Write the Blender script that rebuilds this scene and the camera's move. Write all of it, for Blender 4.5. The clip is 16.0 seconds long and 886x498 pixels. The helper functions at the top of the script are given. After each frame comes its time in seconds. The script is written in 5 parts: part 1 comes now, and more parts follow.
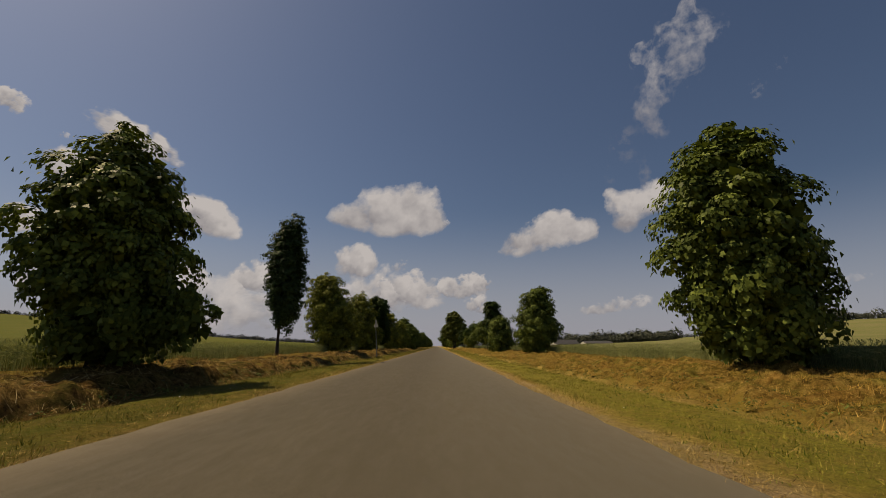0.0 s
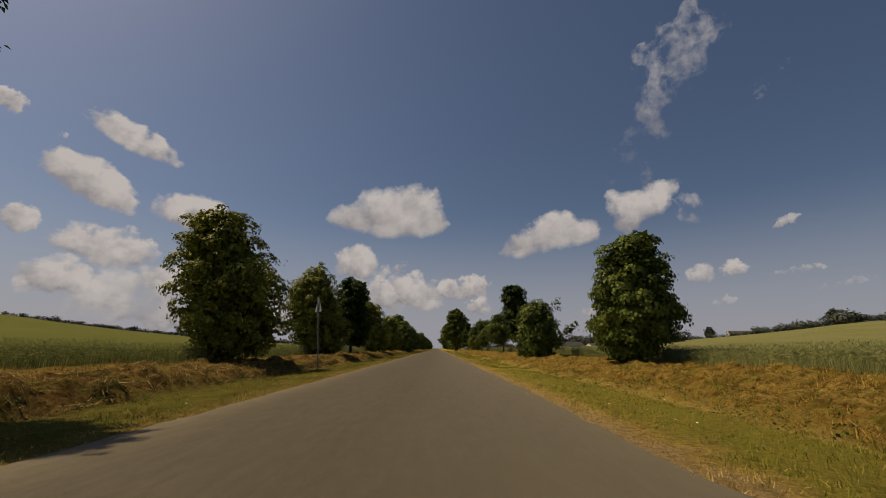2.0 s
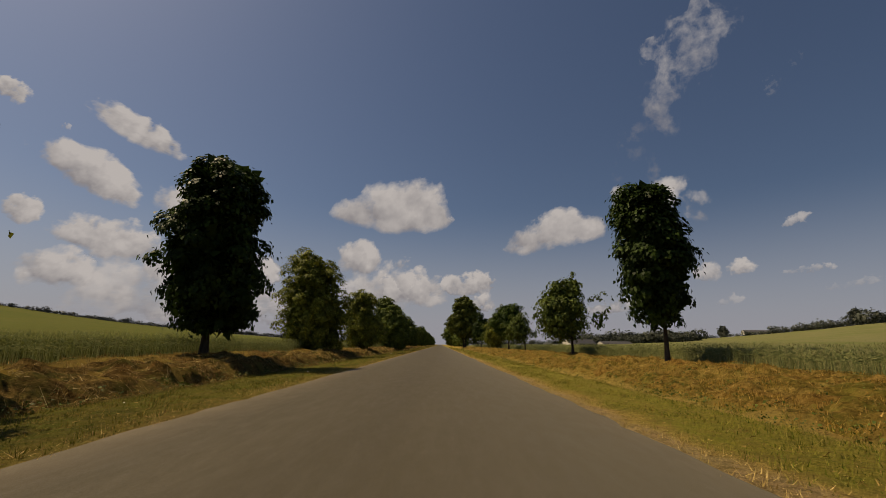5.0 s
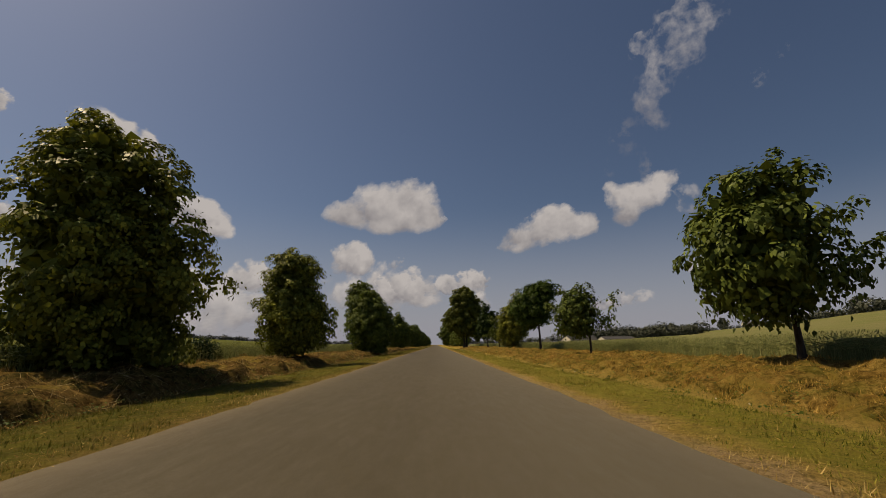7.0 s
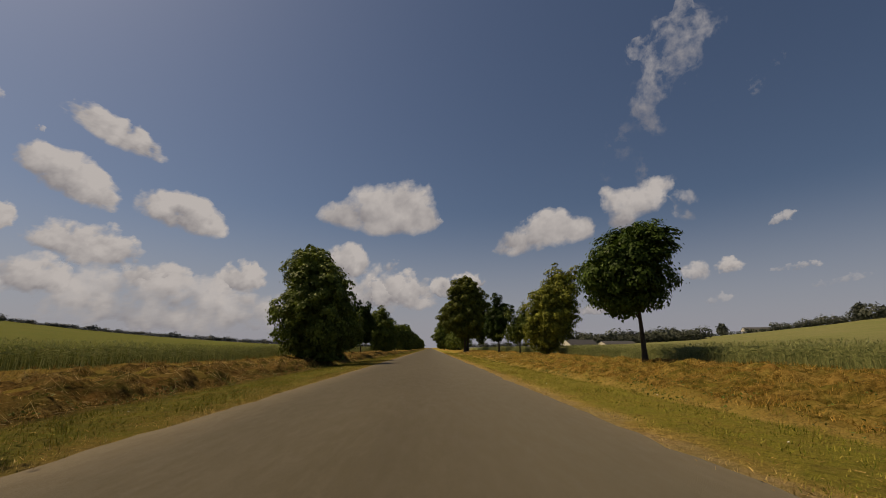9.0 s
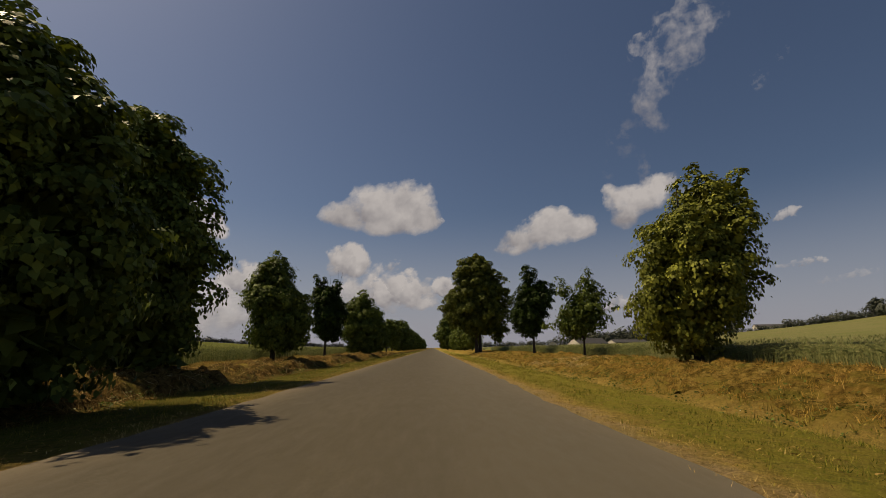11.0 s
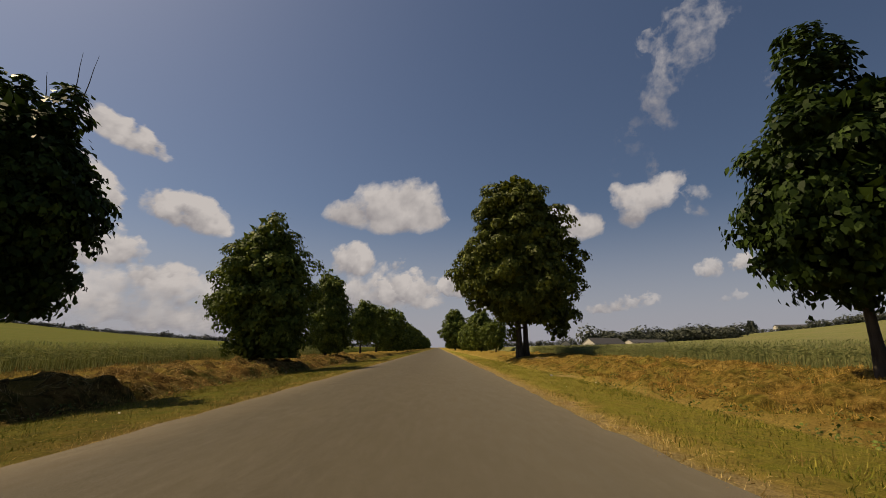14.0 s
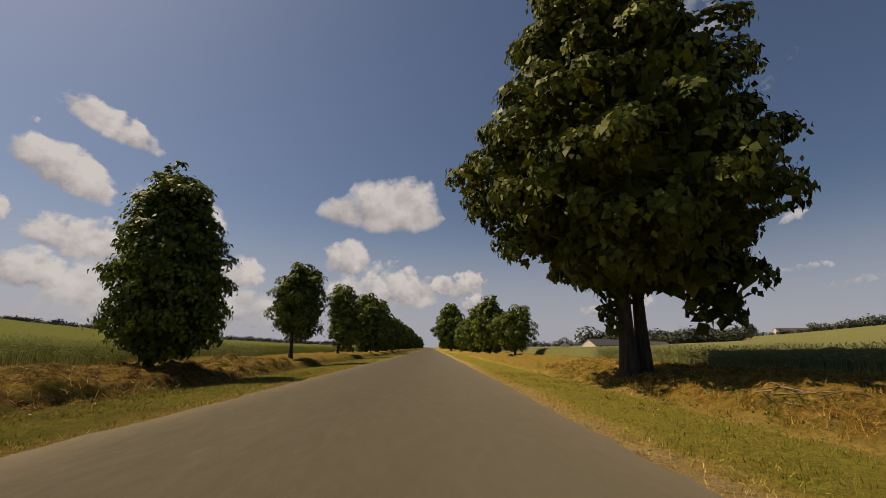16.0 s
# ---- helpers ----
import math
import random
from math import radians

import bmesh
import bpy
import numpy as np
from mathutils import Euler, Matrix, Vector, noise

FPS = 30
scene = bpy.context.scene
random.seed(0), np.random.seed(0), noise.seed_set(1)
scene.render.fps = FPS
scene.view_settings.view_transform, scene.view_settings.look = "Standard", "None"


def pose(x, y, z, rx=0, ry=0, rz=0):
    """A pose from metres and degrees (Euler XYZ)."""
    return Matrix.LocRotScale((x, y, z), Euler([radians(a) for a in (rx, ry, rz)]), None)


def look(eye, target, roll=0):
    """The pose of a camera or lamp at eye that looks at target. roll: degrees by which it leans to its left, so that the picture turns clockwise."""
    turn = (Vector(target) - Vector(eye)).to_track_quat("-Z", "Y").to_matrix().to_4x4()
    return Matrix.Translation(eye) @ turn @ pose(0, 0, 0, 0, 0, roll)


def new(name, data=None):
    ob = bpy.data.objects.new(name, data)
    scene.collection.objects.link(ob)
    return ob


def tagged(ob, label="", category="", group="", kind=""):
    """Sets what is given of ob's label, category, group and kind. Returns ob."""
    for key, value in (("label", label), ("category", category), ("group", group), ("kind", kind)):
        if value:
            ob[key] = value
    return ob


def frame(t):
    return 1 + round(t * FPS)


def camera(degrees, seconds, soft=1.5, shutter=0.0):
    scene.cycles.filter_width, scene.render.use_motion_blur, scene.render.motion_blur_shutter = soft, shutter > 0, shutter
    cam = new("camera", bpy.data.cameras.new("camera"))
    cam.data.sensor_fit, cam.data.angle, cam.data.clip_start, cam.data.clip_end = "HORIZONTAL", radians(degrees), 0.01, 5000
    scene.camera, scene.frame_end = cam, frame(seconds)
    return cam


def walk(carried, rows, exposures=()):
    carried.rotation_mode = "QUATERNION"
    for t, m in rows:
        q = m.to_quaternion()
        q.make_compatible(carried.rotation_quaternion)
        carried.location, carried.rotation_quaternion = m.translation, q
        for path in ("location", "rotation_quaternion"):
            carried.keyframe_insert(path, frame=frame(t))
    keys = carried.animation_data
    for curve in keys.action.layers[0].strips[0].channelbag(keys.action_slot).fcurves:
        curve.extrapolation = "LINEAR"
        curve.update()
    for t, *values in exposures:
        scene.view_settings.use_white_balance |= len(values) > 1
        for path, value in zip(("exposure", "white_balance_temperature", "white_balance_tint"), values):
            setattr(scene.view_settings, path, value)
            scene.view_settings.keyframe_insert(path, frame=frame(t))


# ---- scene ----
# A straight country road between rows of limes and chestnuts, wheat on both sides.
# +y is the way of travel, x = 0 the line of the camera, z = 0 the road.

# ---- camera ----
SPEED, EYE = 11.0, 0.985
cam = camera(91.7, 16.0, soft=0.85)
TURNS = [  # seconds, yaw, pitch, roll
    (0.0, -0.68, 12.75, 0.0), (0.5, -0.45, 12.45, 0.0), (1.0, 0.05, 12.85, 0.1), (1.5, -1.2, 12.9, 0.9),
    (2.0, -0.65, 13.0, -0.1), (2.5, 0.12, 13.05, 0.8), (3.0, -0.35, 13.75, 1.8), (3.5, -1.22, 12.7, 0.6),
    (4.0, -0.65, 12.55, -0.9), (6.5, 0.2, 12.5, -0.4), (7.0, -0.82, 12.55, 0.8), (7.5, 0.55, 12.9, 0.1),
    (8.0, -0.62, 13.05, 0.9), (8.5, -1.85, 12.9, 2.0), (9.0, -1.6, 12.95, 0.2), (11.5, -1.08, 12.95, 0.8),
    (12.0, 0.05, 13.1, -0.3), (12.5, 0.2, 13.1, -0.9), (13.0, -1.15, 13.15, 1.5), (13.5, 0.0, 13.0, 0.6),
    (14.0, -0.65, 12.9, 0.3), (14.5, -1.68, 12.7, 0.9), (15.0, -0.25, 12.7, 0.5), (15.5, -1.85, 13.0, 0.1),
    (16.0, -1.5, 12.9, -0.3)]
ROLL = -0.3
DRIFT_T, DRIFT_X = (0, 1, 2, 3, 4, 6.5, 9, 11.5, 13.5, 15, 16), (0.03, 0.1, 0.12, 0.03, -0.06, -0.2, -0.17, 0.12, 0.15, 0.18, 0.26)
walk(cam, [(t, pose(float(np.interp(t, DRIFT_T, DRIFT_X)), SPEED * t - 0.45, EYE, 90 + p, r + ROLL, y)) for t, y, p, r in TURNS],
     exposures=((0.0, 0.02, 6750, 14), (4.0, -0.05, 6750, 14), (9.0, -0.05, 6750, 14), (11.5, -0.05, 6750, 14), (13.5, 0.1, 6750, 14), (16.0, 0.26, 6750, 14)))

# ---- light ----
SUN_ELEVATION, SUN_AZIMUTH = 55.0, -71.0  # azimuth from +y towards +x
sky_world = bpy.data.worlds.new("summer_sky")
scene.world = sky_world
sky_world.use_nodes = True
wn = sky_world.node_tree.nodes
wl = sky_world.node_tree.links
wn.clear()
sky_tex = wn.new("ShaderNodeTexSky")
sky_tex.sky_type = "NISHITA"
sky_tex.sun_disc = False
sky_tex.sun_elevation = radians(SUN_ELEVATION)
sky_tex.sun_rotation = radians(SUN_AZIMUTH)
sky_tex.dust_density = 1.6
sky_tex.ozone_density = 3.2
sky_tex.altitude = 100
sky_bg = wn.new("ShaderNodeBackground")
sky_bg.inputs["Strength"].default_value = 0.051
sky_out = wn.new("ShaderNodeOutputWorld")
wl.new(sky_tex.outputs[0], sky_bg.inputs[0])
# white summer haze low over the land
haze_bg = wn.new("ShaderNodeBackground")
haze_bg.inputs["Color"].default_value = (0.34, 0.348, 0.398, 1)
haze_bg.inputs["Strength"].default_value = 0.93
sky_dir = wn.new("ShaderNodeTexCoord")
sky_sep = wn.new("ShaderNodeSeparateXYZ")
wl.new(sky_dir.outputs["Generated"], sky_sep.inputs[0])
haze_map = wn.new("ShaderNodeMapRange")
haze_map.interpolation_type = "SMOOTHSTEP"
haze_map.inputs["From Min"].default_value = -0.02
haze_map.inputs["From Max"].default_value = 0.32
haze_map.inputs["To Min"].default_value = 0.85
haze_map.inputs["To Max"].default_value = 0.0
wl.new(sky_sep.outputs[2], haze_map.inputs[0])
haze_mix = wn.new("ShaderNodeMixShader")
wl.new(haze_map.outputs[0], haze_mix.inputs[0])
wl.new(sky_bg.outputs[0], haze_mix.inputs[1])
wl.new(haze_bg.outputs[0], haze_mix.inputs[2])
wl.new(haze_mix.outputs[0], sky_out.inputs[0])

sun_data = bpy.data.lights.new("sun", "SUN")
sun_data.energy = 5.0
sun_data.angle = radians(0.53)
sun_data.color = (1.0, 0.81, 0.51)
sun = new("sun", sun_data)
e, a = radians(SUN_ELEVATION), radians(SUN_AZIMUTH)
sun_way = Vector((math.cos(e) * math.sin(a), math.cos(e) * math.cos(a), math.sin(e)))
sun.matrix_world = look(sun_way * 200 + Vector((0, 90, 0)), (0, 90, 0))


# ---- materials ----
class Nodes:
    """A small writer of node materials."""

    def __init__(self, name):
        self.mat = bpy.data.materials.new(name)
        self.mat.use_nodes = True
        self.tree = self.mat.node_tree
        self.tree.nodes.clear()
        self.out = self.add("ShaderNodeOutputMaterial")

    def add(self, kind, **values):
        node = self.tree.nodes.new(kind)
        for key, value in values.items():
            setattr(node, key, value)
        return node

    def join(self, a, b):
        self.tree.links.new(a, b)

    def put(self, socket, value):
        if isinstance(value, bpy.types.NodeSocket):
            self.join(value, socket)
        else:
            socket.default_value = value

    def position(self):
        return self.add("ShaderNodeNewGeometry").outputs["Position"]

    def noise(self, scale, detail=4.0, rough=0.55, vector=None, stretch=None):
        vector = vector or self.position()
        if stretch:
            m = self.add("ShaderNodeMapping")
            m.inputs["Scale"].default_value = stretch
            self.join(vector, m.inputs["Vector"])
            vector = m.outputs[0]
        n = self.add("ShaderNodeTexNoise")
        self.join(vector, n.inputs["Vector"])
        n.inputs["Scale"].default_value = scale
        n.inputs["Detail"].default_value = detail
        n.inputs["Roughness"].default_value = rough
        return n.outputs["Fac"]

    def ramp(self, fac, stops):
        r = self.add("ShaderNodeValToRGB")
        el = r.color_ramp.elements
        while len(el) < len(stops):
            el.new(0.5)
        for n, (at, colour) in enumerate(stops):
            el[n].position = at
            el[n].color = (*colour, 1) if len(colour) == 3 else colour
        self.join(fac, r.inputs[0])
        return r.outputs[0]

    def math(self, op, a, b=0.0, clamp=False):
        m = self.add("ShaderNodeMath", operation=op, use_clamp=clamp)
        self.put(m.inputs[0], a)
        self.put(m.inputs[1], b)
        return m.outputs[0]

    def mix(self, fac, a, b, blend="MIX"):
        m = self.add("ShaderNodeMix", data_type="RGBA", blend_type=blend)
        self.put(m.inputs[0], fac)
        self.put(m.inputs[6], a if isinstance(a, bpy.types.NodeSocket) else (*a, 1))
        self.put(m.inputs[7], b if isinstance(b, bpy.types.NodeSocket) else (*b, 1))
        return m.outputs[2]

    def bump(self, height, strength=0.5, distance=0.02):
        b = self.add("ShaderNodeBump")
        b.inputs["Strength"].default_value = strength
        b.inputs["Distance"].default_value = distance
        self.join(height, b.inputs["Height"])
        return b.outputs[0]

    def surface(self, colour, rough=0.8, metal=0.0, normal=None, spec=0.3):
        p = self.add("ShaderNodeBsdfPrincipled")
        self.put(p.inputs["Base Color"], colour if isinstance(colour, bpy.types.NodeSocket) else (*colour, 1))
        self.put(p.inputs["Roughness"], rough)
        p.inputs["Metallic"].default_value = metal
        p.inputs["Specular IOR Level"].default_value = spec
        if normal:
            self.join(normal, p.inputs["Normal"])
        self.join(p.outputs[0], self.out.inputs[0])
        return self.mat


def leaf_material(name, dark, light, through_leaf, gloss=0.055):
    """Leaves: each its own green, letting some light through."""
    n = Nodes(name)
    rnd = n.add("ShaderNodeNewGeometry").outputs["Random Per Island"]
    big = n.noise(0.9, 2.0)
    t = n.math("ADD", n.math("MULTIPLY", rnd, 0.36), n.math("MULTIPLY", big, 0.68))
    colour = n.ramp(t, [(0.12, dark), (0.55, tuple(a + (b - a) * 0.27 for a, b in zip(dark, light))), (0.85, light)])
    p = n.add("ShaderNodeBsdfPrincipled")
    n.join(colour, p.inputs["Base Color"])
    p.inputs["Roughness"].default_value = 0.5
    p.inputs["Specular IOR Level"].default_value = gloss
    tr = n.add("ShaderNodeBsdfTranslucent")
    n.join(n.mix(0.75, colour, through_leaf), tr.inputs[0])
    mix = n.add("ShaderNodeMixShader")
    mix.inputs[0].default_value = 0.08
    n.join(p.outputs[0], mix.inputs[1])
    n.join(tr.outputs[0], mix.inputs[2])
    n.join(mix.outputs[0], n.out.inputs[0])
    return n.mat


def blade_material(name, stops, rough=0.7, trans=0.12, patch=0.25):
    """Blades, stalks and straw: a colour for each, drifting in patches."""
    n = Nodes(name)
    rnd = n.add("ShaderNodeNewGeometry").outputs["Random Per Island"]
    t = n.math("ADD", n.math("MULTIPLY", rnd, 0.6), n.math("MULTIPLY", n.noise(patch, 4.0, 0.65), 0.6))
    colour = n.ramp(n.math("SUBTRACT", t, 0.1), stops)
    d = n.add("ShaderNodeBsdfPrincipled")
    n.join(colour, d.inputs["Base Color"])
    d.inputs["Roughness"].default_value = rough
    d.inputs["Specular IOR Level"].default_value = 0.05
    tr = n.add("ShaderNodeBsdfTranslucent")
    n.join(colour, tr.inputs[0])
    mix = n.add("ShaderNodeMixShader")
    mix.inputs[0].default_value = trans
    n.join(d.outputs[0], mix.inputs[1])
    n.join(tr.outputs[0], mix.inputs[2])
    n.join(mix.outputs[0], n.out.inputs[0])
    return n.mat


def bark_material(name, a, b):
    n = Nodes(name)
    grain = n.noise(9.0, 6.0, 0.65, stretch=(1, 1, 0.18))
    colour = n.ramp(grain, [(0.3, a), (0.7, b)])
    return n.surface(colour, 0.9, normal=n.bump(grain, 0.9, 0.03), spec=0.15)


def plain_material(name, colour, rough=0.6, metal=0.0, vary=0.15, scale=4.0):
    n = Nodes(name)
    dark = tuple(c * (1 - vary) for c in colour)
    light = tuple(min(1.0, c * (1 + vary)) for c in colour)
    c = n.ramp(n.noise(scale, 6.0, 0.6), [(0.3, dark), (0.7, light)])
    return n.surface(c, rough, metal)


LIME = leaf_material("lime_leaf", (0.02, 0.034, 0.007), (0.23, 0.285, 0.058), (0.26, 0.34, 0.03))
LIME_YELLOW = leaf_material("lime_leaf_yellowish", (0.02, 0.03, 0.005), (0.38, 0.4, 0.065), (0.42, 0.45, 0.04))
CHESTNUT = leaf_material("chestnut_leaf", (0.007, 0.015, 0.004), (0.062, 0.1, 0.017), (0.08, 0.14, 0.02))
YOUNG = leaf_material("young_lime_leaf", (0.025, 0.042, 0.01), (0.2, 0.25, 0.05), (0.18, 0.22, 0.03))
POPLAR = leaf_material("oak_leaf", (0.014, 0.028, 0.011), (0.08, 0.12, 0.04), (0.08, 0.13, 0.03))
ACACIA = leaf_material("acacia_leaf", (0.015, 0.03, 0.006), (0.1, 0.15, 0.025), (0.12, 0.2, 0.02))
# far foliage: the haze of distance is mixed into both leaf colours
HAZY_LEAF = leaf_material("hazed_skyline_leaf", (0.07, 0.075, 0.072), (0.092, 0.098, 0.09), (0.06, 0.07, 0.06))
HAZED_FAR_LEAF = leaf_material("hazed_distant_leaf", (0.066, 0.074, 0.058), (0.088, 0.098, 0.074), (0.08, 0.1, 0.04))
BARK = bark_material("bark", (0.022, 0.018, 0.014), (0.08, 0.066, 0.052))
# same mown grass twice: left copy darkened as shaded, right copy lightened as sunlit
SHADE_SIDE_GRASS = blade_material("verge_grass", [(0.2, (0.05, 0.068, 0.008)), (0.45, (0.12, 0.126, 0.016)), (0.65, (0.21, 0.172, 0.028)), (0.9, (0.36, 0.265, 0.07))], patch=0.7)
SUN_SIDE_GRASS = blade_material("sun_side_grass", [(0.2, (0.055, 0.075, 0.01)), (0.42, (0.15, 0.165, 0.02)), (0.62, (0.28, 0.26, 0.04)), (0.88, (0.44, 0.34, 0.09))], patch=1.1)
DRY_GRASS = blade_material("dry_grass", [(0.15, (0.09, 0.095, 0.018)), (0.42, (0.17, 0.15, 0.032)), (0.62, (0.28, 0.2, 0.05)), (0.88, (0.44, 0.32, 0.11))], patch=0.9)
GOLDEN = blade_material("golden_bank_grass", [(0.15, (0.055, 0.05, 0.008)), (0.36, (0.18, 0.125, 0.02)), (0.58, (0.4, 0.25, 0.052)), (0.85, (0.56, 0.375, 0.11))], patch=0.7)
FRINGE = blade_material("fringe_grass", [(0.15, (0.28, 0.19, 0.055)), (0.5, (0.5, 0.36, 0.12)), (0.85, (0.66, 0.5, 0.22))], patch=0.6)
STRAW = blade_material("cut_hay", [(0.15, (0.07, 0.042, 0.012)), (0.5, (0.24, 0.155, 0.042)), (0.85, (0.52, 0.36, 0.12))], patch=0.5)
PALE_STALKS = blade_material("pale_straw_stalks", [(0.15, (0.26, 0.19, 0.075)), (0.5, (0.42, 0.32, 0.14)), (0.85, (0.58, 0.46, 0.23))], patch=0.8)
WHEAT = blade_material("wheat", [(0.15, (0.12, 0.15, 0.06)), (0.5, (0.21, 0.235, 0.09)), (0.85, (0.33, 0.33, 0.14))], patch=0.12, trans=0.25)


def asphalt_material():
    n = Nodes("asphalt")
    fine = n.noise(220.0, 3.0, 0.7)
    mid = n.noise(7.0, 6.0, 0.6, stretch=(1.4, 0.3, 1))
    large = n.noise(0.35, 4.0, 0.6, stretch=(2.2, 0.5, 1))
    base = n.ramp(large, [(0.3, (0.0709, 0.0601, 0.0383)), (0.7, (0.0886, 0.0757, 0.0496))])
    base = n.mix(n.math("MULTIPLY", mid, 0.3), base, (0.0571, 0.0495, 0.0322))
    tracks = n.noise(1.1, 3.0, 0.5, stretch=(1.0, 0.012, 1))
    base = n.mix(n.ramp(tracks, [(0.38, (0.0,) * 3), (0.62, (0.35,) * 3)]), base, (0.062, 0.053, 0.036))
    grit = n.noise(55.0, 4.0, 0.75)
    base = n.mix(n.ramp(grit, [(0.35, (0.55,) * 3), (0.6, (0.0,) * 3)]), base, (0.0384, 0.0330, 0.0235))
    chips = n.ramp(fine, [(0.62, (0, 0, 0)), (0.75, (1, 1, 1))])
    base = n.mix(n.math("MULTIPLY", chips, 0.35), base, (0.2305, 0.2047, 0.1557))
    pits = n.ramp(fine, [(0.28, (1, 1, 1)), (0.4, (0, 0, 0))])
    base = n.mix(n.math("MULTIPLY", pits, 0.5), base, (0.0227, 0.0213, 0.0174))
    # worn pale marks and old crack fillings
    spots = n.ramp(n.noise(1.6, 5.0, 0.75), [(0.69, (0, 0, 0)), (0.73, (1, 1, 1))])
    base = n.mix(n.math("MULTIPLY", spots, 0.3), base, (0.1842, 0.1513, 0.1018))
    # dust and sand blown against both edges
    sep = n.add("ShaderNodeSeparateXYZ")
    n.join(n.position(), sep.inputs[0])
    off = n.math("ABSOLUTE", n.math("ADD", sep.outputs[0], 0.61))
    off = n.math("ADD", off, n.math("MULTIPLY", n.math("SUBTRACT", n.noise(1.3, 5.0, 0.7), 0.5), 0.9))
    edge = n.ramp(n.math("SUBTRACT", off, 2.0), [(0.0, (0.0,) * 3), (0.5, (0.22,) * 3), (0.98, (0.6,) * 3)])
    base = n.mix(edge, base, (0.16, 0.129, 0.086))
    # tone grows paler from the middle of the road towards its right edge
    pale_right = n.ramp(n.math("MULTIPLY", n.math("ADD", sep.outputs[0], 0.6), 0.33), [(0.0, (0.0,) * 3), (0.6, (0.5,) * 3)])
    base = n.mix(pale_right, base, (0.111, 0.101, 0.076))
    bump = n.bump(n.math("ADD", fine, grit), 0.6, 0.006)
    return n.surface(base, n.ramp(mid, [(0.3, (0.72,) * 3), (0.7, (0.9,) * 3)]), normal=bump, spec=0.2)


def ground_material():
    """Soil under verge, bank and field: the cover changes with the distance from the road."""
    n = Nodes("ground_cover")
    sep = n.add("ShaderNodeSeparateXYZ")
    n.join(n.position(), sep.inputs[0])
    wander = n.math("MULTIPLY", n.math("SUBTRACT", n.noise(0.8, 5.0, 0.65), 0.5), 1.5)
    x = n.math("ADD", sep.outputs[0], wander)
    t = n.math("DIVIDE", n.math("ADD", x, 12.0), 24.0)
    at = lambda v: (v + 12.0) / 24.0
    # left covers darker, right covers lighter: shade side and sun side put into colour
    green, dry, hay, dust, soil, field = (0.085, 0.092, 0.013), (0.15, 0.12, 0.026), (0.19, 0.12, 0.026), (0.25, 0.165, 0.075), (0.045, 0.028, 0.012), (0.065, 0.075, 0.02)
    olive, green_lit, dry_lit, sand = (0.25, 0.165, 0.034), (0.25, 0.23, 0.034), (0.44, 0.31, 0.09), (0.42, 0.3, 0.16)
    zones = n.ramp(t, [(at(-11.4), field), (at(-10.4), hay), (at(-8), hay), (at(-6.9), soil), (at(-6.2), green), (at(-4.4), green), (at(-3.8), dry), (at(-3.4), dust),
                       (at(2.2), sand), (at(2.5), sand), (at(2.75), dry_lit), (at(3.15), green_lit), (at(5.0), green_lit), (at(5.5), dry_lit), (at(6.2), olive), (at(10.6), olive), (at(11.6), field)])
    worn = n.ramp(n.noise(1.5, 6.0, 0.7, stretch=(1.0, 0.55, 1)), [(0.46, (0, 0, 0)), (0.6, (1, 1, 1))])
    zones = n.mix(n.math("MULTIPLY", worn, 0.2), zones, (0.36, 0.235, 0.045))
    fine = n.noise(42.0, 7.0, 0.75)
    clump = n.noise(3.0, 5.0, 0.65)
    c = n.mix(n.math("MULTIPLY", n.ramp(fine, [(0.38, (1, 1, 1)), (0.55, (0, 0, 0))]), 0.5), zones, (0.05, 0.038, 0.016))
    tuft = n.noise(10.0, 5.0, 0.7)
    c = n.mix(n.math("MULTIPLY", n.ramp(tuft, [(0.4, (1, 1, 1)), (0.52, (0, 0, 0))]), 0.5), c, (0.05, 0.05, 0.014))
    fleck = n.noise(17.0, 6.0, 0.75, stretch=(1.0, 0.7, 1.0))
    c = n.mix(n.math("MULTIPLY", n.ramp(fleck, [(0.5, (0, 0, 0)), (0.62, (1, 1, 1))]), 0.5), c, n.mix(0.32, zones, (0.5, 0.39, 0.14)))
    c = n.mix(n.math("MULTIPLY", n.ramp(n.noise(0.55, 5.0, 0.7), [(0.42, (0, 0, 0)), (0.6, (1, 1, 1))]), 0.45), c, n.mix(0.55, zones, (0.16, 0.18, 0.025)))
    c = n.mix(n.math("MULTIPLY", n.ramp(clump, [(0.45, (0, 0, 0)), (0.7, (1, 1, 1))]), 0.45), c, (0.203, 0.136, 0.043))
    return n.surface(c, 0.95, normal=n.bump(n.math("ADD", n.math("ADD", fine, tuft), clump), 1.0, 0.07), spec=0.02)


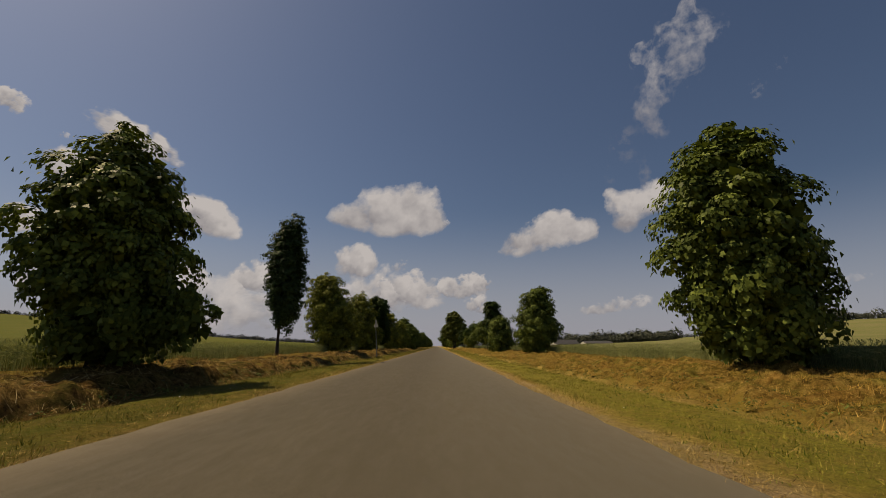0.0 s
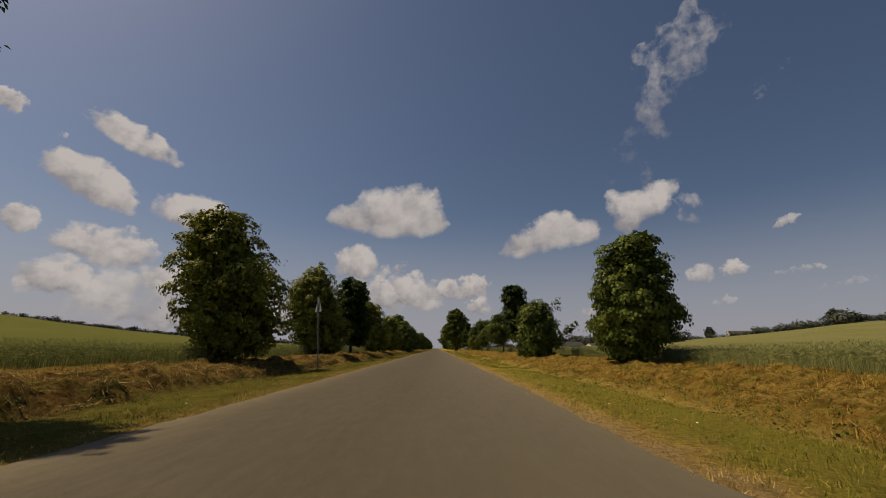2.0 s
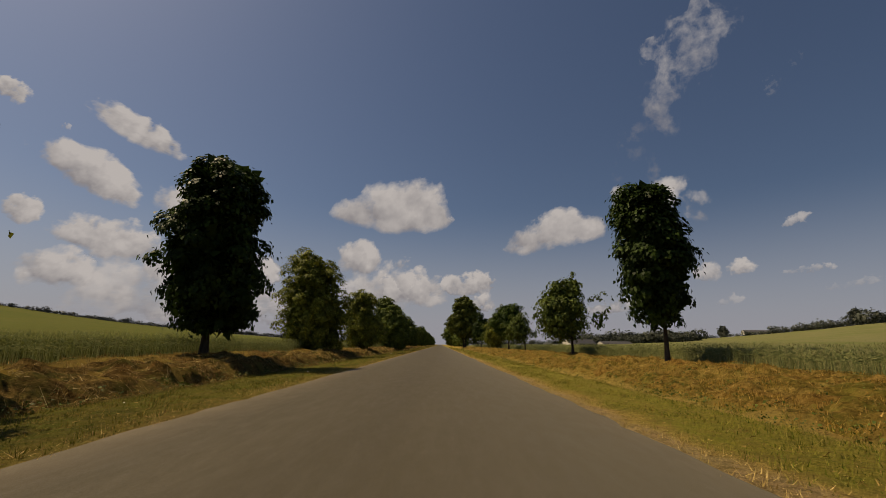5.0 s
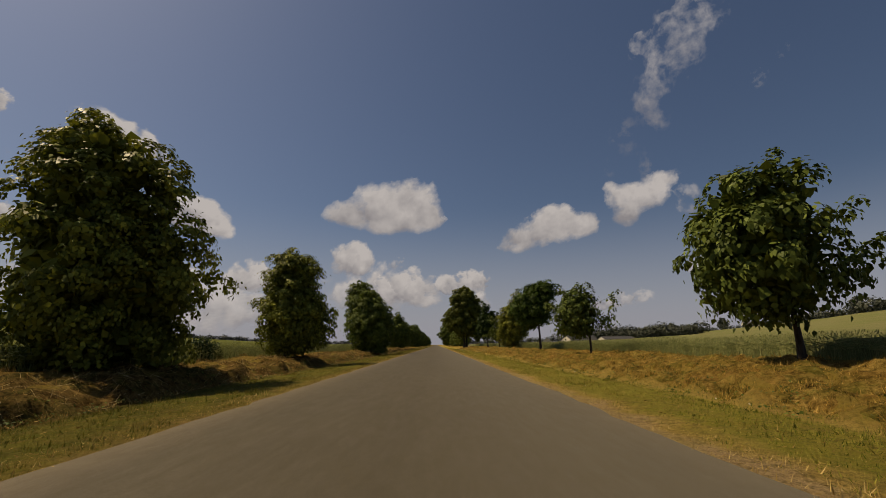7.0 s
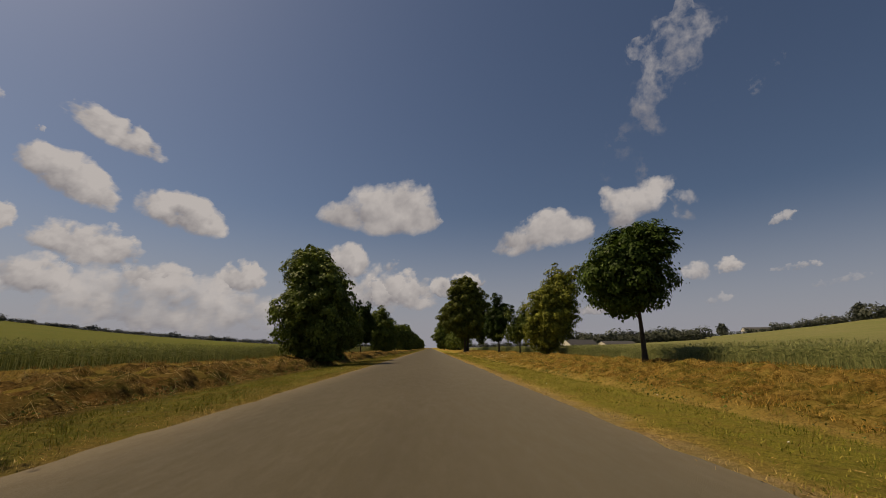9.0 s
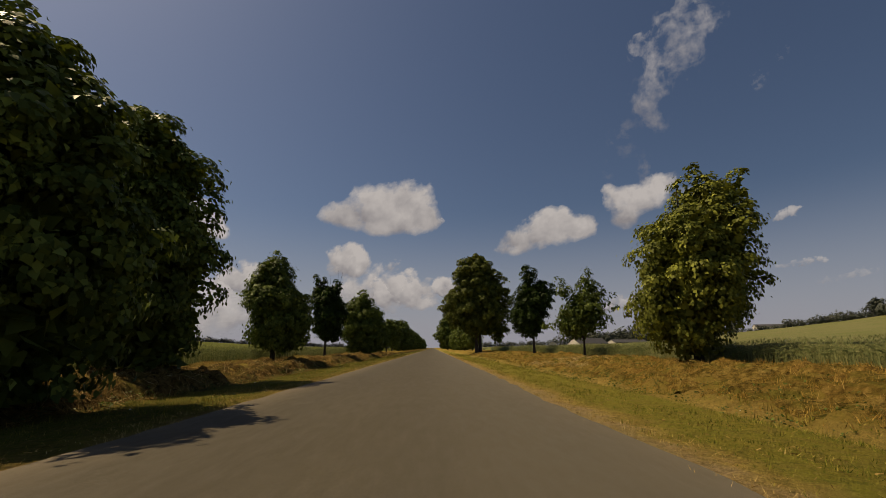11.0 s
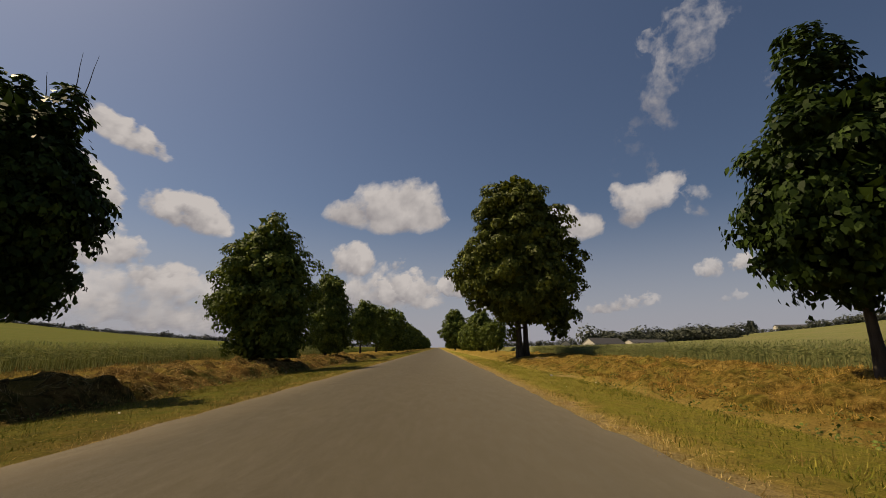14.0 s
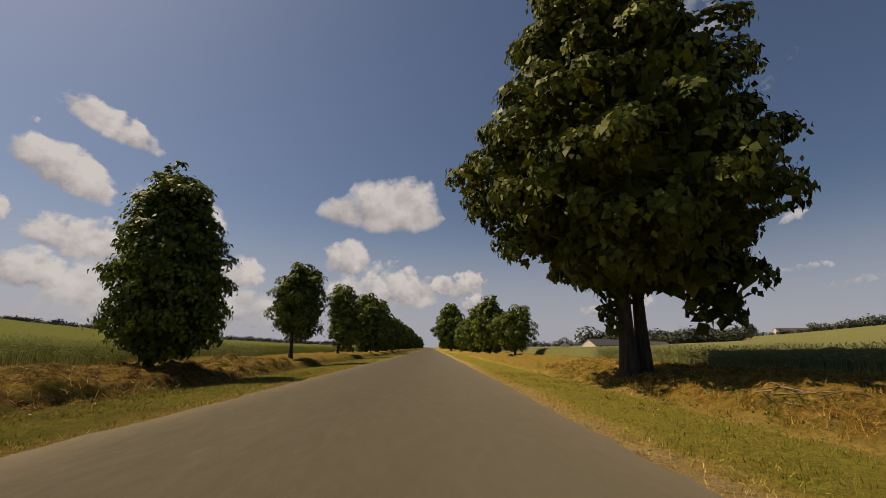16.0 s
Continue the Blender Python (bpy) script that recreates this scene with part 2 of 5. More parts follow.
def hay_material(name, deep, mid, pale, rust, moss):
    """Matted mown grass: short crossing streaks, in patches of rusty, bleached and still green growth."""
    n = Nodes(name)
    one = n.noise(34.0, 5.0, 0.7, stretch=(1.0, 0.35, 1.0))
    two = n.noise(34.0, 5.0, 0.7, stretch=(0.35, 1.0, 1.0))
    patch = n.noise(4.5, 6.0, 0.7)
    mat = n.math("ADD", n.math("MULTIPLY", n.math("MAXIMUM", one, two), 0.5), n.math("MULTIPLY", patch, 0.7))
    c = n.ramp(mat, [(0.48, deep), (0.6, mid), (0.76, pale)])
    c = n.mix(n.math("MULTIPLY", n.ramp(n.noise(0.7, 5.0, 0.65), [(0.45, (0, 0, 0)), (0.65, (1, 1, 1))]), 0.6), c, n.ramp(patch, [(0.35, tuple(v * 0.4 for v in rust)), (0.65, rust)]))
    green = n.ramp(n.noise(1.3, 6.0, 0.7, stretch=(1.0, 0.6, 1.0)), [(0.47, (0, 0, 0)), (0.62, (1, 1, 1))])
    c = n.mix(n.math("MULTIPLY", green, 0.75), c, n.ramp(patch, [(0.35, tuple(v * 0.35 for v in moss)), (0.65, moss)]))
    return n.surface(c, 0.95, normal=n.bump(n.math("ADD", n.math("ADD", one, two), n.math("MULTIPLY", patch, 2.0)), 1.0, 0.06), spec=0.02)


def field_material(name, k, grey=1.0, warm=1.0):
    n = Nodes(name)
    fine = n.noise(9.0, 6.0, 0.7)
    rows = n.noise(0.6, 5.0, 0.6, stretch=(1.0, 0.15, 1))
    large = n.noise(0.02, 4.0, 0.6)
    tone = lambda a, b, c: (k * a * warm, k * b, k * c * grey)
    c = n.ramp(fine, [(0.3, tone(0.045, 0.07, 0.012)), (0.55, tone(0.11, 0.14, 0.024)), (0.75, tone(0.22, 0.22, 0.06))])
    c = n.mix(n.math("MULTIPLY", rows, 0.5), c, tone(0.12, 0.14, 0.024))
    c = n.mix(n.ramp(large, [(0.35, (0.0,) * 3), (0.7, (0.4,) * 3)]), c, tone(0.19, 0.175, 0.055))
    return n.surface(c, 0.85, normal=n.bump(n.math("ADD", fine, rows), 1.0, 0.15), spec=0.02)


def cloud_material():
    """Self-glowing: sunlit tops and shaded bases put into colour; thins out towards the rim."""
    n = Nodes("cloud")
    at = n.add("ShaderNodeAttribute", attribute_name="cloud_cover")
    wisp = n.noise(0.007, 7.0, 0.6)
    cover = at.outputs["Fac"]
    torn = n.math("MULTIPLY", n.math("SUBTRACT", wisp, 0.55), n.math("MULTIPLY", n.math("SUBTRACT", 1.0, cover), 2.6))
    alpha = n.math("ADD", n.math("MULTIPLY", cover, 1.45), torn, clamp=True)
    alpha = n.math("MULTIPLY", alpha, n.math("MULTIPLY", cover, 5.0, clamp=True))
    glow = n.add("ShaderNodeEmission")
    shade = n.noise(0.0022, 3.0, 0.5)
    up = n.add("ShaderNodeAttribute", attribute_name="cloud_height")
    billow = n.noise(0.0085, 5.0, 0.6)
    # sunlit billows and grey undersides painted by height and noise
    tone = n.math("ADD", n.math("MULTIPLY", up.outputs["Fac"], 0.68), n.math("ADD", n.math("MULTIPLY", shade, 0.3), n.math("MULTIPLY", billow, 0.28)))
    n.join(n.ramp(tone, [(0.36, (0.25, 0.242, 0.25)), (0.56, (0.355, 0.342, 0.336)), (0.82, (0.475, 0.455, 0.435))]), glow.inputs["Color"])
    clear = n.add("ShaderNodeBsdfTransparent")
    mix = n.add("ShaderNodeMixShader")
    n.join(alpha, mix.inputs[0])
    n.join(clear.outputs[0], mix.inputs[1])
    n.join(glow.outputs[0], mix.inputs[2])
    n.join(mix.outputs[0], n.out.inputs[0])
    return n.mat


# brown and yellow hay; left also darkened as shaded, right lightened as sunlit
HAY_BROWN = hay_material("brown_hay", (0.02, 0.012, 0.004), (0.108, 0.07, 0.02), (0.28, 0.19, 0.064), (0.15, 0.077, 0.021), (0.07, 0.076, 0.014))
HAY_YELLOW = hay_material("yellow_hay", (0.028, 0.018, 0.005), (0.165, 0.112, 0.025), (0.38, 0.265, 0.077), (0.27, 0.145, 0.034), (0.15, 0.142, 0.024))
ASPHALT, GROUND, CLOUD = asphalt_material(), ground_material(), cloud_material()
FIELD_GREEN, FIELD_PALE = field_material("green_wheat_canopy", 0.68, 1.0, 1.06), field_material("pale_wheat_canopy", 1.05, 1.9, 1.14)
DRY_WOOD = plain_material("dry_wood", (0.208, 0.144, 0.08), 0.9, vary=0.3, scale=12)
STEEL = plain_material("galvanised_steel", (0.24, 0.248, 0.256), 0.45, 0.8)
SIGN_BACK = plain_material("grey_sign_back", (0.336, 0.336, 0.336), 0.5, 0.4)
PLASTER = plain_material("pale_plaster", (0.56, 0.53, 0.46), 0.85, vary=0.06, scale=0.5)
ROOF_GREY = plain_material("grey_roof", (0.065, 0.064, 0.066), 0.6, scale=0.4)
ROOF_RED = plain_material("tile_roof", (0.208, 0.096, 0.064), 0.8, scale=0.6)
DARK_GLASS = plain_material("window_glass", (0.024, 0.028, 0.032), 0.1)


# ---- shapes ----
def fast_mesh(name, verts, faces, smooth=False):
    """A mesh out of arrays: faces all of one number of corners."""
    me = bpy.data.meshes.new(name)
    verts, faces = np.asarray(verts, np.float32), np.asarray(faces, np.int32)
    k = faces.shape[1]
    me.vertices.add(len(verts))
    me.vertices.foreach_set("co", verts.ravel())
    me.loops.add(faces.size)
    me.loops.foreach_set("vertex_index", faces.ravel())
    me.polygons.add(len(faces))
    me.polygons.foreach_set("loop_start", np.arange(0, faces.size, k, dtype=np.int32))
    if smooth:
        me.polygons.foreach_set("use_smooth", np.ones(len(faces), dtype=bool))
    me.update(calc_edges=True)
    return me


def mesh_part(name, me, material, parent=None, label=""):
    ob = new(name, me)
    me.materials.append(material)
    if parent:
        ob.parent = parent
    if label:
        ob["label"] = label
    return ob


def part(name, bm, material, parent=None, label=""):
    me = bpy.data.meshes.new(name)
    bm.to_mesh(me)
    bm.free()
    return mesh_part(name, me, material, parent, label)


def unit(v):
    return v / np.maximum(np.linalg.norm(v, axis=-1, keepdims=True), 1e-9)


def tubes(lines, sides=7):
    """Tapered round limbs along lines of (x, y, z, radius)."""
    verts, faces, base = [], [], 0
    ring = np.linspace(0, 2 * math.pi, sides, endpoint=False)
    for line in lines:
        line = np.asarray(line, float)
        way = unit(np.gradient(line[:, :3], axis=0))
        side = unit(np.cross(way, [0.31, 0.95, 0.05]))
        up = np.cross(side, way)
        for n in range(len(line)):
            verts.append(line[n, :3] + line[n, 3] * (np.cos(ring)[:, None] * side[n] + np.sin(ring)[:, None] * up[n]))
        for n in range(len(line) - 1):
            for s in range(sides):
                q = (s + 1) % sides
                faces.append((base + n * sides + s, base + n * sides + q, base + (n + 1) * sides + q, base + (n + 1) * sides + s))
        base += len(line) * sides
    return np.concatenate(verts), np.array(faces)


def leaf_arrays(points, normals, axes, size):
    """Heart-shaped leaves: stalk end, two broad shoulders that cup upwards, and a tip that bends down."""
    axes = unit(axes - normals * (axes * normals).sum(1, keepdims=True))
    side = np.cross(normals, axes)
    s = size[:, None]
    tip = points + axes * s - normals * s * 0.16
    left = points + side * s * 0.4 + axes * s * 0.36 + normals * s * 0.06
    right = points - side * s * 0.4 + axes * s * 0.36 + normals * s * 0.06
    verts = np.stack([points, right, tip, left], 1).reshape(-1, 3)
    return verts, np.arange(len(verts)).reshape(-1, 4)


def drift(u, v, r, freq, octaves, fall=0.55):
    """Smooth random hills, in several sizes laid over one another, about -1 to 1."""
    total, amp, field = 0.0, 1.0, np.zeros_like(u)
    for _ in range(octaves):
        grid = r.uniform(-1, 1, (64, 64))
        x, y = (u + 7) * freq, (v + 7) * freq
        i, j = np.floor(x).astype(int), np.floor(y).astype(int)
        a, b = x - i, y - j
        a, b = a * a * (3 - 2 * a), b * b * (3 - 2 * b)
        g = lambda p, q: grid[p % 64, q % 64]
        field += amp * ((g(i, j) * (1 - a) + g(i + 1, j) * a) * (1 - b) + (g(i, j + 1) * (1 - a) + g(i + 1, j + 1) * a) * b)
        total += amp
        amp *= fall
        freq *= 2.03
    return field / total * 2


# ---- the lie of the land ----
PROFILE_X = [-40, -14, -10.6, -9.4, -8.6, -7.7, -7.3, -6.9, -6.4, -5.8, -4.6, -3.5, 2.3, 3.4, 4.7, 5.5, 6.2, 7.4, 8.6, 10.0, 10.8, 14, 40]
PROFILE_Z = [0.45, 0.37, 0.3, 0.26, 0.21, 0.14, 0.05, -0.22, -0.2, -0.12, -0.05, -0.03, -0.03, -0.05, -0.1, -0.2, -0.1, 0.12, 0.24, 0.33, 0.35, 0.43, 0.6]


def rise(x, y):
    """The fields rise gently to both sides, up to a far ridge."""
    x, y = np.asarray(x, float), np.asarray(y, float) - 88.0
    r = np.hypot(x, y)
    t = np.minimum(np.abs(x) / np.maximum(np.abs(y), 1e-3), 1.08)
    tan_e = 0.0655 * t * t / np.sqrt(1 + t * t)
    return np.minimum(r, 1050.0) * tan_e * np.minimum(r / 1050.0, 1.0) ** 0.6


heap_rng = np.random.default_rng(11)
HEAPS = [(heap_rng.uniform(0, 6.28), heap_rng.uniform(2.0, 6.5), heap_rng.uniform(0, 6.28), heap_rng.uniform(-1, 1)) for _ in range(14)]


def land(x, y):
    """Road embankment, ditches and banks, with heaps of raked hay on the banks."""
    x, y = np.asarray(x, float), np.asarray(y, float)
    wave = 0.05 * np.sin(y * 0.45 + 1.3 * np.sin(y * 0.13)) + 0.035 * np.sin(y * 1.37 + x)
    slope = np.clip((np.abs(x + 0.6) - 5.5) / 2.0, 0, 1) * np.clip((14 - np.abs(x)) / 3.0, 0, 1)
    bank = np.clip((np.abs(x + 0.6) - 5.7) / 0.8, 0, 1) * np.clip((11.4 - np.abs(x)) / 1.5, 0, 1)
    heap = 0.0 * x
    for k, (a, w, ph, q) in enumerate(HEAPS):
        heap = heap + np.sin((x * math.cos(a) * 1.4 + y * math.sin(a)) * w + ph + 1.2 * np.sin(y * 0.7 + x * q + k))
    return np.interp(x, PROFILE_X, PROFILE_Z) + wave * slope + rise(x, y) + bank * 0.029 * heap


def sheet(xs, ys, height, roughness=None):
    gx, gy = np.meshgrid(xs, ys)
    gz = height(gx, gy)
    if roughness is not None:
        gz = gz + roughness(gx, gy)
    verts = np.stack([gx, gy, gz], -1).reshape(-1, 3)
    w, h = len(xs), len(ys)
    i = (np.arange(h - 1)[:, None] * w + np.arange(w - 1)).ravel()
    return verts, np.stack([i, i + 1, i + w + 1, i + w], 1)


rng = np.random.default_rng(7)
gx = np.concatenate([-np.geomspace(4200, 16, 46), np.arange(-15, -8.5, 0.5), np.arange(-8.5, -3, 0.2), np.arange(-3, 2.2, 0.8), np.arange(2.2, 9.5, 0.2),
                     np.arange(9.5, 15.1, 0.5), np.geomspace(16, 4200, 46)])
gy = np.concatenate([-np.geomspace(3000, 6, 24), np.arange(-5, 235, 0.7), np.geomspace(235, 4600, 60)])


def clods(x, y):
    verge = np.clip((np.abs(x + 0.6) - 3.1) / 0.6, 0, 1) * np.clip((11 - np.abs(x)) / 2, 0, 1)
    bank = np.clip((np.abs(x + 0.6) - 5.7) / 0.8, 0, 1)
    return verge * rng.normal(0, 0.006, x.shape) * (1 + 1.6 * bank)


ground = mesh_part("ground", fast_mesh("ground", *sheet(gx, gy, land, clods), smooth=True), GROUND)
tagged(ground, "dry grassy verges and hay-covered banks beside the road", "ground", kind="structure")

# Road: slightly crowned, with a ragged edge.
ry = np.concatenate([np.arange(-40, 240, 0.4), np.geomspace(240, 1400, 60)])
rx = np.linspace(0, 1, 15)
wob = 0.018 * np.sin(ry * 0.9) + 0.02 * np.sin(ry * 2.7 + 1) + rng.normal(0, 0.018, len(ry))
wob2 = 0.03 * np.sin(ry * 0.37 + 1) + 0.025 * np.sin(ry * 0.8 + 2) + 0.025 * np.sin(ry * 3.1) + rng.normal(0, 0.02, len(ry))
left, right = -3.5 + wob, 2.28 + wob2
px = left[:, None] + (right - left)[:, None] * rx
pz = 0.012 + 0.05 * (1 - (2 * rx - 1) ** 2) + 0 * px
pz[:, 0] -= 0.012
pz[:, -1] -= 0.012
rv = np.stack([px, np.repeat(ry[:, None], 15, 1), pz], -1).reshape(-1, 3)
ri = (np.arange(len(ry) - 1)[:, None] * 15 + np.arange(14)).ravel()
road = mesh_part("road", fast_mesh("road", rv, np.stack([ri, ri + 1, ri + 16, ri + 15], 1), smooth=True), ASPHALT)
tagged(road, "worn grey-brown asphalt country road without markings", "road", kind="structure")

# Wheat: a canopy over each field.
WHEAT_L, WHEAT_R, TALL = -10.8, 11.2, 0.58


def canopy(x, y):
    return land(x, y) + TALL


def ears(x, y):
    return rng.normal(0, 0.035, x.shape) * np.clip(60 / np.maximum(np.abs(x), 1), 0.2, 1)


wy = np.concatenate([np.arange(-30, 240, 0.7), np.geomspace(240, 1000, 50)])
for side, edge in ((-1, WHEAT_L), (1, WHEAT_R)):
    wx = edge + side * np.concatenate([[0.35, 0.9], np.arange(1.2, 12, 0.6), np.geomspace(12.5, 900, 44)])
    v, f = sheet(wx, wy, canopy, ears)
    first = np.arange(len(wy)) * len(wx)
    v[first, 2] = land(v[first, 0], v[first, 1]) - 0.05
    if side < 0:
        f = f[:, ::-1]
    field = mesh_part("wheat_field", fast_mesh("wheat_field", v, f, smooth=True), FIELD_GREEN if side < 0 else FIELD_PALE)
    tagged(field, "dark green unripe wheat field behind the tree row" if side < 0 else "pale green ripening wheat field behind the tree row", "wheat field", "wheat fields", "stuff")


# ---- trees ----
def crown_arrays(columns, seed, leaves, leaf, droop=0.5, spray=0.62, depth=0.2, up=0.5, inner=0.32, per=150, gap=0.9, stray=0.1):
    """Boughs of leaves spread over upright columns (bottom, top, reach to one side, reach to the other), the reaches given
    at even steps from the bottom up. gap: how far apart the boughs stand, as a share of their size."""
    r = np.random.default_rng(seed)
    shapes = []
    for bottom, top, near, far_side in columns:
        z, at = np.linspace(bottom, top, 60), np.linspace(bottom, top, len(near))
        l, q = np.interp(z, at, near), np.interp(z, at, far_side)
        shapes.append((z, (l + q) / 2, np.maximum((q - l) / 2, 0.12)))
    area = np.array([(half + 0.2).sum() * (z[1] - z[0]) for z, _, half in shapes])
    want = max(10, leaves // per)
    cs, outs, sizes = [], [], []
    for (z, mid, half), share in zip(shapes, area / area.sum()):
        n = max(6, round(want * share * 5))
        k = r.choice(60, n, p=(half + 0.2) / (half + 0.2).sum())
        a = r.uniform(0, 2 * math.pi, n)
        size = np.minimum(spray, 0.55 * half[k] + 0.13) * r.uniform(0.7, 1.25, n)
        body = np.maximum(half[k] - 0.8 * size, 0.08 * half[k])
        rho = np.where((k > 53) | (k < 4), np.sqrt(r.random(n)), 1.06 - depth * 2.0 * r.random(n) ** 1.5)
        dent = np.sin(2 * a + 1.9 * z[k] + seed) * np.sin(1.3 * z[k] - 3 * a + 2 * seed) + 0.5 * np.sin(5 * a + 3.1 * z[k])
        rho = rho * (1 - 0.34 * np.clip(dent, 0, 1)) * r.uniform(0.88, 1.08, n)
        zz = np.clip(z[k] + r.normal(0, 0.05, n), z[0] + 0.4 * size, np.maximum(z[-1] - 0.42 * size, z[0] + 0.15))
        cs.append(np.stack([mid[k] + body * rho * np.cos(a), 0.93 * body * rho * np.sin(a), zz], 1))
        outs.append(np.stack([np.cos(a), np.sin(a), 1.3 * (zz - z.mean()) / max(z[-1] - z[0], 0.8)], 1))
        sizes.append(size)
    order = r.permutation(sum(len(size) for size in sizes))
    c, out, reach = np.concatenate(cs)[order], unit(np.concatenate(outs))[order], np.concatenate(sizes)[order]
    # boughs keep their distance from one another, so that dark gaps stay between them
    free, chosen = np.full(len(c), np.inf), []
    while len(chosen) < want:
        k = int(np.argmax(free > gap * reach)) if (free > gap * reach).any() else int(np.argmax(free / reach))
        chosen.append(k)
        free = np.minimum(free, np.linalg.norm((c - c[k]) * [1, 1, 1.25], axis=1))
        free[k] = -1
    c, out, reach = c[chosen], out[chosen], reach[chosen]
    n = len(c)
    # each bough is a hanging dome: leaves lie on its outer and upper side like shingles, its rim droops
    flat = unit(out * [1, 1, 0.35])
    dome = unit(r.normal(size=(n, per, 3)) * 0.8 + out[:, None, :] * 0.55 + np.array([0, 0, 0.6]))
    far_out = r.uniform(0.55, 1.05, (n, per, 1)) ** 0.6
    far_out = np.where(r.random((n, per, 1)) < stray, far_out + r.uniform(0.1, 0.5, (n, per, 1)) * 0.5 / spray, far_out)
    off = dome * far_out * [1, 1, 0.7]
    lead = (off * flat[:, None, :]).sum(2, keepdims=True)
    off = off + flat[:, None, :] * np.maximum(lead, 0) * 0.4
    off[:, :, 2] -= droop * 0.4 * np.hypot(off[:, :, 0], off[:, :, 1]) ** 1.5
    p = (c[:, None, :] + off * reach[:, None, None]).reshape(-1, 3)
    dome = dome.reshape(-1, 3)
    high = (c[:, 2] - c[:, 2].min()) / max(np.ptp(c[:, 2]), 0.5)
    lie = np.repeat(np.clip(1.5 * high - 0.25, -0.15, 1.0), per)[:, None]  # leaves lie flat at the top and hang lower down
    normals = unit(dome * 0.6 * np.concatenate([np.ones_like(dome[:, :2]), lie], 1) + np.array([0, 0, up]) * lie + r.normal(size=p.shape) * 0.15)
    axes = np.repeat(flat, per, 0) * 0.5 + dome * 0.4 + np.array([0, 0, -0.2 - droop]) + r.normal(size=p.shape) * 0.35
    some = r.random(len(p)) < np.repeat(np.clip((reach / spray) ** 1.6, 0.25, 1), per)  # small boughs carry fewer leaves
    p, normals, axes = p[some], normals[some], axes[some]
    v, f = leaf_arrays(p, normals, axes, leaf * r.uniform(0.6, 1.3, len(p)))
    # larger inner leaves close the heart of the crown
    m = int(len(p) * inner)
    bulk = np.concatenate([np.maximum(half - min(0.5, 0.6 * half.max()), 0) ** 2 * (z[1] - z[0]) for z, _, half in shapes])
    k = r.choice(len(bulk), m, p=bulk / bulk.sum())
    zs, mids, halves = (np.concatenate([shape[j] for shape in shapes])[k] for j in range(3))
    a, rho = r.uniform(0, 2 * math.pi, m), 0.68 * np.sqrt(r.random(m))
    q = np.stack([mids + halves * rho * np.cos(a), halves * rho * np.sin(a), zs + r.normal(0, 0.05, m)], 1)
    q[:, 2] = np.minimum(q[:, 2], max(column[1] for column in columns) - 0.8 * spray)
    v2, f2 = leaf_arrays(q, unit(r.normal(size=q.shape)), r.normal(size=q.shape), leaf * r.uniform(1.8, 3.0, m))
    return np.concatenate([v, v2]), np.concatenate([f, f2 + len(v)]), c


def stem_lines(stems, seed):
    """Stems (x, y, height, radius), tapered and slightly bent."""
    r = np.random.default_rng(seed + 99)
    lines = []
    for x, y, h, rad in stems:
        t = np.linspace(0, 1, 9)
        bend = r.normal(0, 0.1, 2)
        line = np.stack([x + bend[0] * np.sin(t * 3) * t + x * 0.5 * t, y + bend[1] * np.sin(t * 2.6) * t + y * 0.5 * t, -0.15 + t * (h + 0.15), rad * (1 - 0.85 * t)], 1)
        line[0, 3] *= 1.5
        line[1, 3] *= 1.08
        lines.append(line)
    return lines


def limb_line(line, tip, clear):
    """A limb from its stem to the heart of a spray."""
    h = line[-1, 2]
    z = np.clip(tip[2] - 0.55 * np.hypot(tip[0], tip[1]) - 0.2, clear, h * 0.88)
    k = np.interp(z, line[:, 2], np.arange(len(line)))
    a = np.array([np.interp(k, np.arange(len(line)), line[:, j]) for j in range(4)])
    t = np.linspace(0, 1, 6)[:, None]
    way = a[:3] + (tip - a[:3]) * t
    way[:, 2] += 0.12 * np.linalg.norm(tip - a[:3]) * np.sin(t[:, 0] * math.pi)
    return np.concatenate([way, a[3] * 0.55 * (1 - 0.85 * t)], 1)


def rounded(width, top, bottom, shares=(0.5, 0.85, 1.0, 0.97, 0.85, 0.65, 0.25), seed=0):
    """A crown alike on both sides, whose half-widths are shares of half the width, a little uneven."""
    r = np.random.default_rng(seed + 5)
    side = lambda: tuple(width / 2 * share * r.uniform(0.85, 1.1) for share in shares)
    return [(bottom, top, tuple(-v for v in side()), side())]


